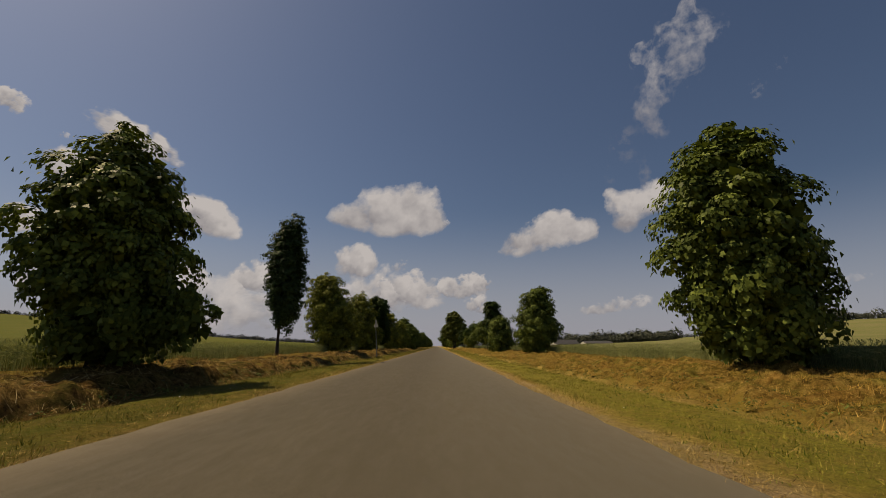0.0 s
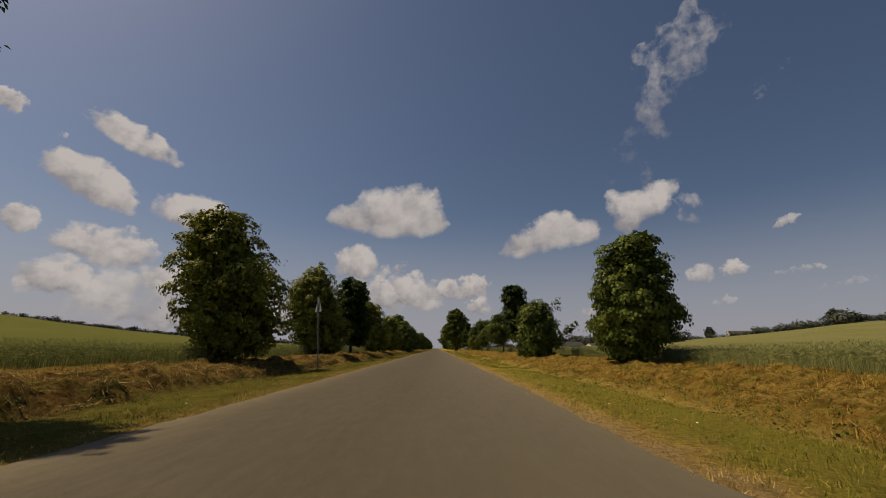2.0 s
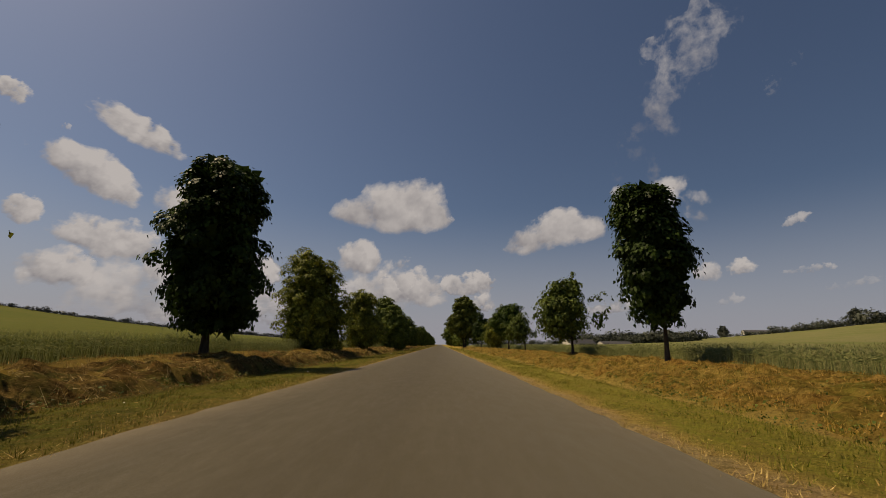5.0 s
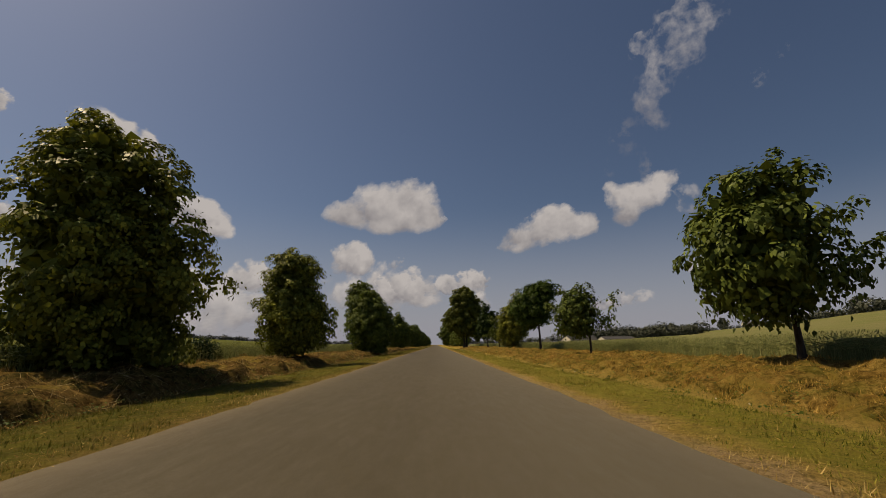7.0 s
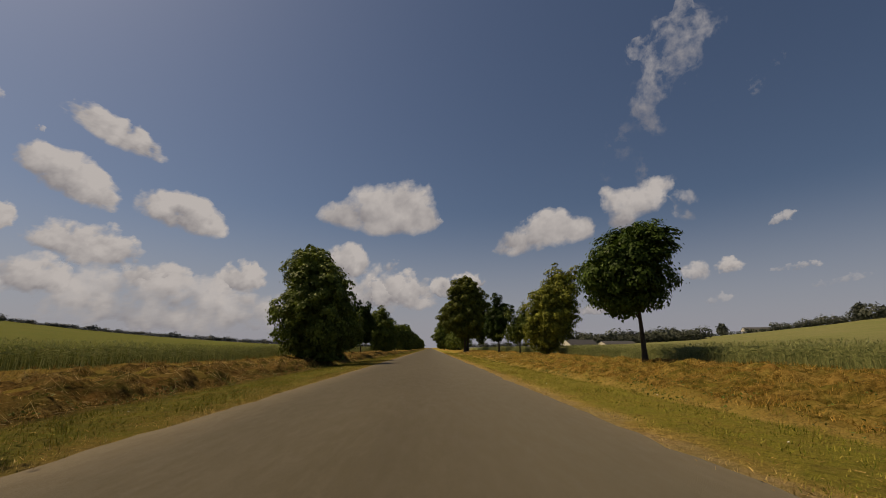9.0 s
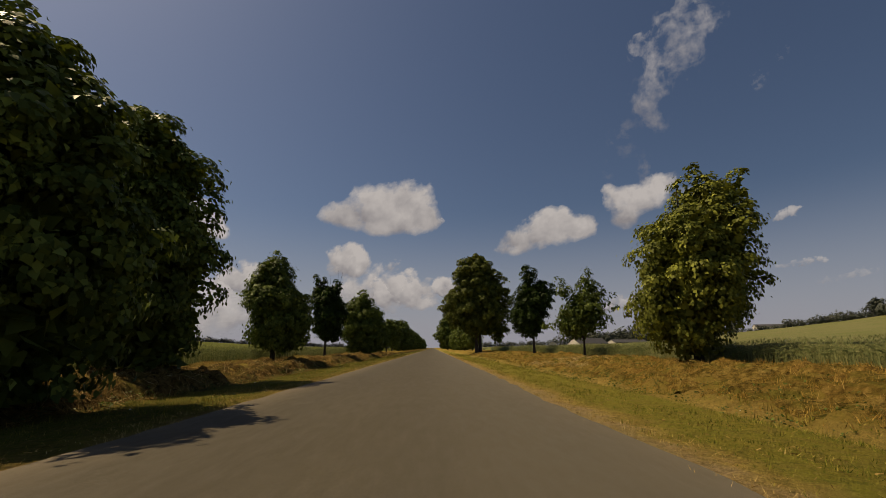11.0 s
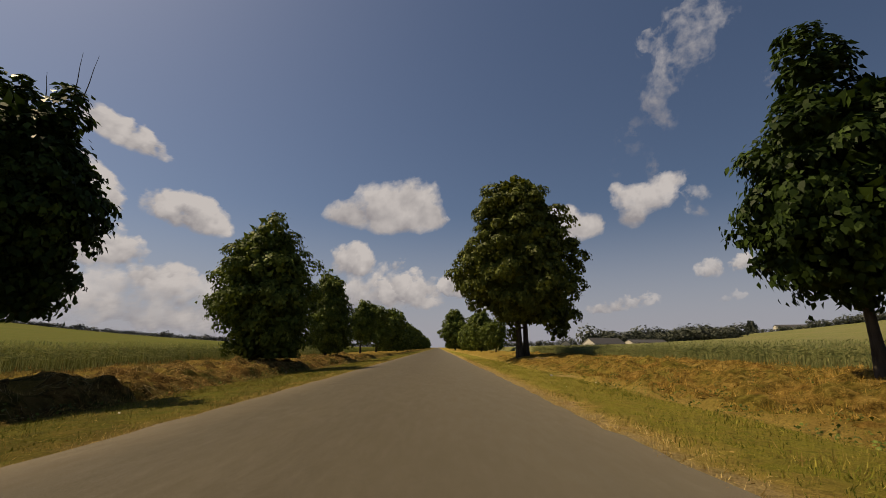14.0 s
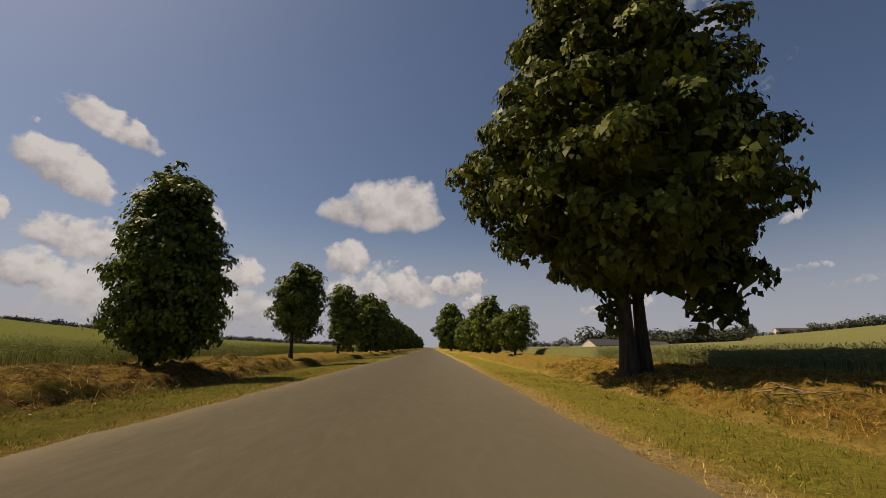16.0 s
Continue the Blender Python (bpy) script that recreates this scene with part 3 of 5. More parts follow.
def tree(name, x, y, columns, material, label, category, group, leaves=11000, leaf=0.2, stems=None, seed=0, limbs=12, clear=0.8, droop=0.5, spray=0.62, depth=0.2, up=0.5, inner=0.32, per=150, gap=0.9, stray=0.1, twigs=()):
    base = new(name)
    base.location = (x, y, float(land(x, y)))
    tagged(base, label, category, group)
    v, f, sprays = crown_arrays(columns, seed, leaves, leaf, droop, spray, depth, up, inner, per, gap, stray)
    v[:, 2] = np.maximum(v[:, 2], 0.04)
    top = max(column[1] for column in columns)
    stems = stems or [(0, 0, top * 0.86, 0.05 + 0.011 * top)]
    r = np.random.default_rng(seed + 3)
    tips = sprays[r.choice(len(sprays), min(limbs, len(sprays)), replace=False)]
    lines = stem_lines(stems, seed)
    for line in lines:
        mesh_part("trunk", fast_mesh("trunk", *tubes([line], 9), smooth=True), BARK, base)
    for n, tip in enumerate(tips):
        mesh_part("branch", fast_mesh("branch", *tubes([limb_line(lines[n % len(lines)], tip, clear)], 6), smooth=True), BARK, base)
    for x0, z0, x1, z1 in twigs:
        t = np.linspace(0, 1, 5)
        way = np.stack([x0 + (x1 - x0) * t, 0.04 * np.sin(t * 5), z0 + (z1 - z0) * t, 0.018 * (1 - 0.75 * t)], 1)
        mesh_part("twig", fast_mesh("twig", *tubes([way], 5), smooth=True), BARK, base, "bare upright twig")
    mesh_part("crown", fast_mesh("crown", v, f), material, base)
    return base


ROWS = "roadside trees"
LIME_LABEL = "bushy green lime tree with foliage down to the bank"


def lime(x, y, columns, yellow, seed):
    bottom, top, near, far_side = columns[0]
    columns = [(max(bottom, 0.2), top, near, far_side), *columns[1:]]
    tree("lime_tree", x, y, columns, LIME_YELLOW if yellow else LIME,
         "bushy yellowish-green lime tree with foliage down to the bank" if yellow else LIME_LABEL, "lime tree", ROWS,
         leaves=26000 if y < 200 else 8000, leaf=0.16 if yellow else 0.175, seed=seed + 1, spray=0.62, per=170, gap=1.2, droop=0.2, depth=0.3, up=0.4 if yellow else 0.36, inner=0.28, stray=0.07)


lime(-9.8, 12.3, [(0.02, 7.49, (-0.9, -1.3, -1.6, -1.7, -2.1, -2.3, -2.3, -2.0, -1.9, -1.2, -0.9, -0.3), (1.1, 2.4, 2.5, 2.4, 2.2, 2.2, 2.0, 1.9, 1.6, 1.1, 0.7, 0.0)), (0.61, 2.11, (1.8, 2.1, 2.1), (2.8, 3.4, 2.9))], False, 0)
lime(-10.4, 43.6, [(0.02, 7.97, (-0.9, -1.6, -2.1, -2.6, -2.7, -2.7, -3.0, -3.0, -3.0, -2.6, -2.6, -1.2), (1.8, 2.4, 2.9, 2.3, 2.5, 2.5, 2.0, 1.5, 1.2, 0.6, 0.6, -0.8))], True, 1)
lime(-10.6, 60.2, [(0.02, 8.16, (-1.3, -1.8, -2.1, -2.7, -2.7, -2.8, -3.0, -2.7, -2.6, -1.8, -1.2, -0.3), (1.9, 2.7, 2.7, 2.5, 2.4, 2.3, 2.0, 1.8, 1.5, 1.2, 0.7, 0.4)), (1.68, 2.16, (2.4, 2.4, 2.5), (3.4, 3.7, 3.5))], True, 2)
lime(-10.2, 90.0, [(0.02, 8.26, (-2.1, -2.8, -3.2, -3.3, -3.2, -3.3, -3.7, -3.0, -2.8, -3.1, -2.4, -1.6), (2.1, 2.6, 2.3, 3.0, 2.7, 2.6, 1.9, 1.8, 1.8, 1.4, 0.3, -1.1))], True, 3)
lime(-9.1, 102.8, [(0.35, 6.63, (-0.7, -1.2, -1.7, -1.8, -1.7, -1.8, -1.7, -1.8, -1.3, -1.2, -0.3), (0.7, 2.1, 2.5, 2.6, 2.6, 2.2, 1.9, 1.6, 1.7, 1.5, 0.7))], True, 4)
lime(-7.8, 128.0, [(0.02, 7.21, (-1.5, -2.1, -2.4, -2.6, -2.8, -2.8, -2.3, -2.3, -2.3, -2.4, -2.0, -1.1), (2.0, 2.1, 2.5, 2.5, 2.5, 2.4, 2.2, 2.2, 2.0, 1.4, 0.9, 0.8))], False, 5)
lime(-9.7, 135.2, [(0.02, 9.40, (-1.0, -1.7, -2.1, -2.3, -2.4, -2.5, -2.8, -2.9, -2.9, -2.9, -2.4, -1.0), (1.8, 2.0, 2.2, 2.3, 2.3, 2.5, 2.1, 1.7, 1.8, 1.2, 0.6, -0.8))], False, 6)
lime(-10.3, 149.4, [(0.6, 7.04, (-0.0, -1.2, -1.6, -1.7, -1.7, -1.7, -2.2, -2.1, -1.5, -1.4, -1.0, -0.5), (1.4, 2.1, 2.3, 2.4, 2.3, 2.2, 1.8, 1.2, 1.0, 0.8, 0.4, 0.1))], False, 7)
lime(-9.7, 177.2, [(0.02, 8.03, (-1.2, -1.5, -1.8, -2.1, -2.4, -2.3, -2.3, -2.2, -1.9, -1.2, -0.4, 0.4), (2.7, 3.0, 3.3, 3.2, 3.1, 3.2, 3.1, 3.0, 2.2, 2.0, 1.6, 1.1))], False, 8)
lime(-9.4, 191.0, [(0.45, 7.42, (-0.5, -1.0, -1.5, -1.3, -1.6, -1.4, -1.5, -1.4, -1.1, -1.0, -0.8, 0.1), (0.7, 2.2, 2.3, 2.0, 2.2, 2.1, 2.0, 1.6, 1.4, 1.5, 0.5, 0.2))], False, 9)
lime(-8.7, 204.0, [(1.12, 6.17, (-0.1, -0.9, -1.3, -1.6, -1.7, -1.5, -1.0, -0.8, -0.3), (1.0, 1.7, 2.0, 2.1, 2.0, 2.0, 1.8, 1.4, 0.4))], False, 10)
lime(-9.3, 221.0, [(0.45, 7.12, (0.3, -0.3, -0.9, -1.3, -1.4, -1.5, -1.5, -1.5, -1.4, -1.3, -1.0, -0.7), (1.5, 2.0, 2.4, 2.6, 2.7, 2.7, 2.5, 2.4, 2.1, 1.9, 1.4, 0.8))], False, 11)
lime(9.75, 12.8, [(0.10, 8.11, (-0.5, -2.0, -2.1, -2.3, -2.4, -2.5, -2.4, -2.4, -2.1, -1.7, -1.1, -0.3), (1.4, 1.9, 1.9, 2.1, 2.1, 2.0, 2.1, 1.9, 1.6, 1.4, 1.0, 0.3))], False, 12)
lime(9.9, 43.3, [(0.02, 6.62, (-1.5, -1.7, -1.8, -2.0, -1.7, -1.7, -1.7, -1.6, -1.3, -1.2, -0.9, 0.3), (0.5, 1.4, 2.1, 2.3, 2.4, 2.2, 1.8, 1.9, 1.9, 1.6, 1.4, 0.7))], False, 13)
lime(10.5, 137.7, [(0.32, 8.34, (-0.9, -2.1, -2.4, -2.2, -2.2, -2.3, -1.8, -1.7, -0.5, -0.0, 0.2, 0.6), (0.2, 1.1, 1.8, 2.5, 2.7, 2.8, 2.8, 2.7, 3.0, 2.6, 1.2, 1.2)), (6.71, 8.10, (1.5, 1.8, 2.5), (3.2, 3.3, 3.0))], True, 14)
lime(9.3, 223.0, [(0.64, 5.39, (-1.7, -2.4, -2.7, -2.8, -2.6, -2.4, -1.8, -1.0, 0.2), (1.3, 1.8, 2.0, 2.2, 2.3, 2.3, 2.1, 1.7, 0.9))], False, 15)

# A slim columnar oak with a bare foot.
tree("columnar_oak", -10.5, 28.6, [(1.21, 9.59, (0.3, -0.3, -0.6, -0.9, -1.1, -1.1, -1.2, -1.2, -1.0, -0.7, -0.3, 0.6), (0.7, 0.9, 1.3, 1.4, 1.4, 1.5, 1.5, 1.5, 1.4, 1.2, 1.3, 0.8))],
     POPLAR, "tall slim dark green columnar tree on a bare trunk", "columnar tree", ROWS, leaves=19000, leaf=0.14, seed=31, stems=[(0, 0, 8.4, 0.1)], limbs=18, clear=1.6, droop=-0.3, spray=0.4, per=90, gap=0.6, stray=0.03)

# Chestnuts with cut-back tops that have sprouted into blocks.
CHEST_LABEL = "dark green chestnut with a cut-back blocky top on a bare trunk"
tree("chestnut_tree", -10.1, 73.2, [(1.06, 8.83, (-0.7, -1.6, -1.9, -2.1, -2.3, -2.4, -2.3, -2.2, -1.8, -1.8, -1.7, -0.8), (1.7, 1.9, 2.0, 2.1, 2.2, 2.2, 2.0, 1.9, 2.0, 2.0, 1.6, -0.1))],
     CHESTNUT, CHEST_LABEL, "chestnut tree", ROWS, leaves=16000, leaf=0.2, seed=41, spray=0.55, clear=1.5)
tree("chestnut_tree", -10.5, 163.9, [(1.52, 6.49, (-0.2, -0.9, -1.3, -1.5, -1.5, -1.5, -1.5, -1.5, -1.3), (1.3, 1.5, 1.6, 1.7, 1.9, 1.9, 1.6, 1.2, 1.1)), (6.13, 7.93, (-1.5, -1.5, -1.5, -1.5), (-0.6, -0.7, -0.8, -0.9)), (6.12, 7.72, (-0.6, -0.6, -0.6, -0.6), (0.1, 0.0, -0.0, -0.2)), (6.11, 7.55, (0.3, 0.4, 0.7), (1.3, 1.3, 1.1))],
     CHESTNUT, CHEST_LABEL, "chestnut tree", ROWS, leaves=15000, leaf=0.19, seed=42, spray=0.45, per=110, twigs=((0.9, 6.9, 1.0, 8.5), (1.1, 6.8, 1.45, 8.4), (0.2, 7.0, 0.15, 7.9)), clear=1.7, stems=[(0, 0, 6.6, 0.1)])
tree("chestnut_tree", 9.8, 73.9, [(1.65, 6.46, (-0.4, -1.2, -1.5, -1.6, -1.7, -1.9, -1.9, -1.7, -1.9), (0.3, 0.8, 1.1, 1.3, 1.4, 1.4, 1.4, 1.3, 1.0)), (6.06, 8.20, (-1.8, -1.9, -2.0, -1.6), (0.8, 0.8, 0.9, 0.9))],
     CHESTNUT, CHEST_LABEL, "chestnut tree", ROWS, leaves=14000, leaf=0.19, seed=43, spray=0.5, per=120, clear=1.7, stems=[(0, 0, 6.6, 0.1)])
tree("chestnut_tree", 9.9, 163.2, [(1.57, 6.46, (-0.7, -1.4, -2.1, -2.3, -2.2, -1.9, -1.9, -1.7, -1.2), (0.1, 0.7, 1.1, 1.3, 1.5, 1.8, 1.9, 2.0, 1.9)), (6.47, 8.75, (-1.1, -1.0, -1.0, -1.0, -0.7), (0.4, 0.4, 0.5, 0.5, -0.1)), (6.46, 7.15, (0.6, 0.6, 0.7), (1.7, 1.7, 1.8)), (5.86, 6.92, (1.7, 1.9, 2.1), (2.4, 2.5, 2.5))],
     CHESTNUT, CHEST_LABEL, "chestnut tree", ROWS, leaves=16000, leaf=0.19, seed=44, spray=0.5, per=110, clear=1.9, stems=[(0, 0, 7.0, 0.12)])

# Young limes: open crowns, leaves hanging in separate sprays.
YOUNG_LABEL = "young lime tree with a loose open crown"
tree("young_lime_tree", 8.4, 57.9, [(0.02, 4.83, (-1.6, -1.8, -1.9, -1.7, -1.4, -1.6, -1.5, -1.1, 0.0), (0.7, 1.4, 1.8, 1.9, 1.8, 1.7, 1.4, 1.1, 0.2)), (4.07, 4.93, (1.2, 1.4, 1.8), (1.9, 1.9, 1.9)), (2.11, 2.93, (2.0, 2.3, 3.1), (2.7, 3.2, 3.3)), (1.34, 1.88, (-2.1, -2.4, -2.4), (-1.4, -1.4, -2.0)), (2.76, 2.99, (-2.1, -2.2, -2.3), (-1.4, -1.7, -1.9))],
     YOUNG, "bushy young lime tree with loose shoots down to the bank", "young tree", ROWS, leaves=10500, leaf=0.175, seed=51, limbs=24, clear=0.3, droop=0.9, spray=0.42, per=60, inner=0.18, stray=0.14, depth=0.3, gap=0.95)
tree("young_lime_tree", 10.2, 89.0, [(1.20, 6.00, (-1.1, -2.5, -2.9, -2.8, -2.6, -2.9, -2.2, -1.8, -0.1), (0.5, 0.8, 1.1, 1.2, 1.3, 1.2, 1.1, 1.0, 0.3)), (5.79, 6.49, (-0.0, 0.1, 0.2), (0.3, 0.3, 0.4)), (2.28, 3.72, (1.8, 1.7, 3.0), (2.7, 2.7, 3.2)), (4.23, 4.93, (1.3, 1.6, 2.5), (1.9, 2.4, 2.8))],
     YOUNG, YOUNG_LABEL, "young tree", ROWS, leaves=8500, leaf=0.18, seed=52, limbs=28, clear=1.0, droop=1.0, spray=0.42, depth=0.35, per=60, inner=0.18, stray=0.14, gap=0.95, stems=[(0, 0, 5.2, 0.1)])
tree("young_lime_tree", 9.25, 103.4, [(1.22, 4.67, (-1.0, -2.1, -2.1, -2.2, -1.8, -1.1, -0.2), (-0.2, 0.5, 0.8, 0.6, 0.4, 0.3, 0.1)), (3.56, 4.24, (-1.8, -1.9, -1.9), (-1.2, -1.2, -1.6)), (3.04, 3.32, (-2.7, -2.7, -2.8), (-2.0, -2.2, -2.4)), (3.32, 4.18, (1.1, 1.5, 2.0), (1.6, 1.9, 2.2)), (1.95, 3.12, (0.7, 1.0, 1.4), (1.5, 1.6, 1.8))],
     YOUNG, YOUNG_LABEL, "young tree", ROWS, leaves=6000, leaf=0.165, seed=53, limbs=24, clear=1.2, droop=1.0, spray=0.38, depth=0.4, per=45, inner=0.12, stray=0.14, stems=[(0, 0, 4.2, 0.08)])
tree("young_lime_tree", 10.35, 150.3, [(1.26, 5.18, (-1.1, -1.9, -1.9, -1.5, -1.0, -0.5, -0.1), (-0.4, 1.1, 1.8, 1.8, 1.7, 1.5, 1.4)), (5.07, 6.12, (-0.1, -0.0, 0.2), (0.8, 0.8, 0.6)), (3.96, 5.47, (-1.3, -1.6, -1.9), (-0.4, -0.6, -1.5)), (1.97, 2.20, (-2.8, -2.9, -3.1), (-1.9, -2.2, -2.6)), (4.12, 4.45, (1.8, 1.9, 2.0), (2.3, 2.4, 2.5)), (3.17, 3.50, (1.7, 2.0, 2.3), (2.3, 2.4, 2.5))],
     YOUNG, YOUNG_LABEL, "young tree", ROWS, leaves=7000, leaf=0.165, seed=54, limbs=26, clear=1.2, droop=1.0, spray=0.38, depth=0.4, per=45, inner=0.12, stray=0.14, stems=[(0, 0, 4.6, 0.08)])

# A globe-shaped acacia.
tree("globe_acacia", 9.85, 119.0, [(2.29, 6.83, (-1.4, -2.2, -2.7, -2.9, -2.6, -2.0, -1.3, 0.5), (-0.6, 0.9, 1.4, 1.6, 1.5, 1.8, 1.9, 1.6))],
     ACACIA, "globe-shaped acacia with a feathery crown on a bare trunk", "acacia", ROWS, leaves=17000, leaf=0.16, seed=61, limbs=16, clear=2.0, droop=0.3, spray=0.5, per=120)

# The great old maple with two stems.
MAPLE = leaf_material("maple_leaf", (0.014, 0.022, 0.005), (0.22, 0.25, 0.05), (0.31, 0.34, 0.028))
tree("maple_tree", 7.3, 190.6, [(3.37, 16.12, (-2.4, -4.1, -5.4, -5.9, -5.7, -4.7, -4.2, -3.8, -3.7, -3.3, -2.6, -0.4), (3.4, 5.0, 5.1, 4.9, 5.0, 5.2, 4.9, 4.4, 3.6, 3.2, 2.2, 0.6)), (1.62, 3.63, (-1.1, -1.3, -1.5, -2.6), (-0.5, -0.4, -0.3, -0.2)), (1.64, 3.81, (2.5, 2.2, 2.1, 2.0, 2.0), (3.9, 4.0, 4.1, 4.2, 5.3))],
     MAPLE, "great old two-stemmed maple with a broad dense crown", "maple tree", ROWS, leaves=60000, leaf=0.28, seed=71, limbs=46, clear=2.6,
     spray=0.85, per=190, inner=0.45, gap=1.3, stray=0.05, up=0.15, droop=0.1, depth=0.4, stems=[(-0.29, -0.1, 13.5, 0.26), (0.29, 0.1, 13.0, 0.23)])

# The rows go on along the road, smaller with the distance.
far = np.random.default_rng(23)
for side, y0 in ((-1, 236.0), (1, 238.0)):
    y = y0
    while y < 560:
        width, top = far.uniform(4.2, 6.4), far.uniform(6.2, 9.0)
        x = side * far.uniform(8.4, 9.8)
        tree("lime_tree", x, y, rounded(width, top, 0.3, seed=int(y)), LIME, "distant lime tree in the row along the road", "lime tree", ROWS,
             leaves=3600 if y < 330 else 1400, leaf=0.36 if y < 330 else 0.6, seed=int(y), limbs=6, spray=0.8, per=50)
        y += far.uniform(13, 17)
tree("maple_tree", 6.6, 318.0, rounded(12, 15, 1.5, seed=81), LIME, "large old maple further along the road", "maple tree", ROWS, leaves=7000, leaf=0.55, seed=81, spray=1.3, per=80, clear=2)


# ---- signpost ----
def signpost():
    x, y = -6.25, 45.3
    base = new("signpost")
    base.location = (x, y, float(land(x, y)))
    tagged(base, "leaning grey steel post with a triangular sign", "road sign")
    v, f = tubes([[(0.0, 0, -0.2, 0.035), (-0.07, 0, 1.0, 0.035), (-0.17, 0, 2.4, 0.035), (-0.27, 0, 3.85, 0.035)]], 10)
    mesh_part("post", fast_mesh("post", v, f, smooth=True), STEEL, base)
    a = radians(41)
    ax = Vector((-math.sin(a), math.cos(a), 0))
    nx = Vector((math.cos(a), math.sin(a), 0))
    bm = bmesh.new()
    ring = []
    pts = [(-0.4, 0.06), (-0.36, 0.0), (0.36, 0.0), (0.4, 0.06), (0.05, 0.75), (-0.05, 0.75)]
    for d in (0.0, 0.012):
        ring.append([bm.verts.new(Vector((-0.24, 0, 3.05)) + ax * u + Vector((0, 0, w)) + nx * (0.045 + d)) for u, w in pts])
    bm.faces.new(ring[0][::-1])
    bm.faces.new(ring[1])
    for n in range(6):
        m = (n + 1) % 6
        bm.faces.new((ring[0][n], ring[0][m], ring[1][m], ring[1][n]))
    part("sign_plate", bm, SIGN_BACK, base, "grey triangular sign plate seen from behind")


signpost()


# ---- distance ----
def far_wood(name, label, spans, seed, leaf=1.5, material=None, m=150, wide=0.5):
    """Woods on the skyline: clumps of leaves; spans of (bearing, bearing, distance, distance, trees, height)."""
    r = np.random.default_rng(seed)
    vs, fs, base = [], [], 0
    for b0, b1, d0, d1, count, tall in spans:
        for n in range(count):
            t = (n + r.uniform(-0.6, 0.6)) / max(count - 1, 1)
            b, d = radians(b0 + (b1 - b0) * t), d0 + (d1 - d0) * t + r.normal(0, 8)
            x, y = d * math.sin(b), 88 + d * math.cos(b)
            h = tall * r.uniform(0.5, 1.1) * (1.5 if r.random() < 0.1 else 1.0)
            z = float(land(x, y))
            p = unit(r.normal(size=(m, 3))) * r.uniform(0.5, 1.0, (m, 1)) * [h * wide, h * 0.45, h * 0.5] + [x, y, z + h * 0.46]
            nrm = unit(unit(p - [x, y, z + h * 0.4]) + [0, 0, 0.4] + r.normal(size=p.shape) * 0.4)
            v, f = leaf_arrays(p, nrm, r.normal(size=p.shape), np.full(m, leaf * h / 8.5) * r.uniform(0.7, 1.3, m))
            vs.append(v)
            fs.append(f + base)
            base += len(v)
    ob = mesh_part(name, fast_mesh(name, np.concatenate(vs), np.concatenate(fs)), material or HAZED_FAR_LEAF)
    return tagged(ob, label, "distant trees", kind="stuff")


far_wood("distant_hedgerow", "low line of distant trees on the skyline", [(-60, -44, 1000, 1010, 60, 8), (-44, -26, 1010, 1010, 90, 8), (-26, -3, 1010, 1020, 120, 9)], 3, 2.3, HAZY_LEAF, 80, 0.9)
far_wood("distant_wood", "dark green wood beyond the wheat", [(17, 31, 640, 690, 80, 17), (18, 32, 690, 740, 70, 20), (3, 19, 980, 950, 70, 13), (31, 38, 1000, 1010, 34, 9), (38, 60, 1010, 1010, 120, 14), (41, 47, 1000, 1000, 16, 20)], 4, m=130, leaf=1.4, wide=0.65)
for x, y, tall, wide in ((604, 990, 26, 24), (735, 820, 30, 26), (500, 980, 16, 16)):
    tree("field_tree", x, y, rounded(wide, tall, 1.5, seed=int(x)), HAZED_FAR_LEAF, "lone round tree standing far off in the fields", "tree", "trees in the fields", leaves=1200, leaf=1.9, seed=int(x), limbs=5, spray=3.0, per=30)


def building(name, x, y, w, d, wall_h, roof_h, turn, wall, roof, label, windows=3):
    base = new(name)
    base.matrix_basis = pose(x, y, float(land(x, y)) - 0.2, 0, 0, turn)
    tagged(base, label, "building", "farm buildings")
    bm = bmesh.new()
    bmesh.ops.create_cube(bm, size=1, matrix=Matrix.Translation((0, 0, wall_h / 2)) @ Matrix.Diagonal((w, d, wall_h, 1)))
    gable = [[bm.verts.new((sx * w / 2, sy * d / 2, wall_h)) for sy in (-1, 1)] + [bm.verts.new((sx * w / 2, 0, wall_h + roof_h))] for sx in (-1, 1)]
    bm.faces.new(gable[0])
    bm.faces.new(gable[1][::-1])
    part("wall", bm, wall, base)
    bm = bmesh.new()
    for s in (-1, 1):
        run = math.hypot(d / 2 + 0.5, roof_h * (d / 2 + 0.5) / (d / 2))
        m = Matrix.Translation((0, s * (d / 4 + 0.25), wall_h + roof_h / 2 - 0.1)) @ Matrix.Rotation(-s * math.atan2(roof_h, d / 2), 4, "X")
        bmesh.ops.create_cube(bm, size=1, matrix=m @ Matrix.Diagonal((w + 1, run, 0.25, 1)))
    part("roof", bm, roof, base)
    for n in range(windows):
        bm = bmesh.new()
        bmesh.ops.create_cube(bm, size=1, matrix=Matrix.Translation(((n + 0.5) / windows * w * 0.9 - w * 0.45, -d / 2 - 0.02, wall_h * 0.55)) @ Matrix.Diagonal((1.6, 0.1, 1.5, 1)))
        part("window", bm, DARK_GLASS, base)


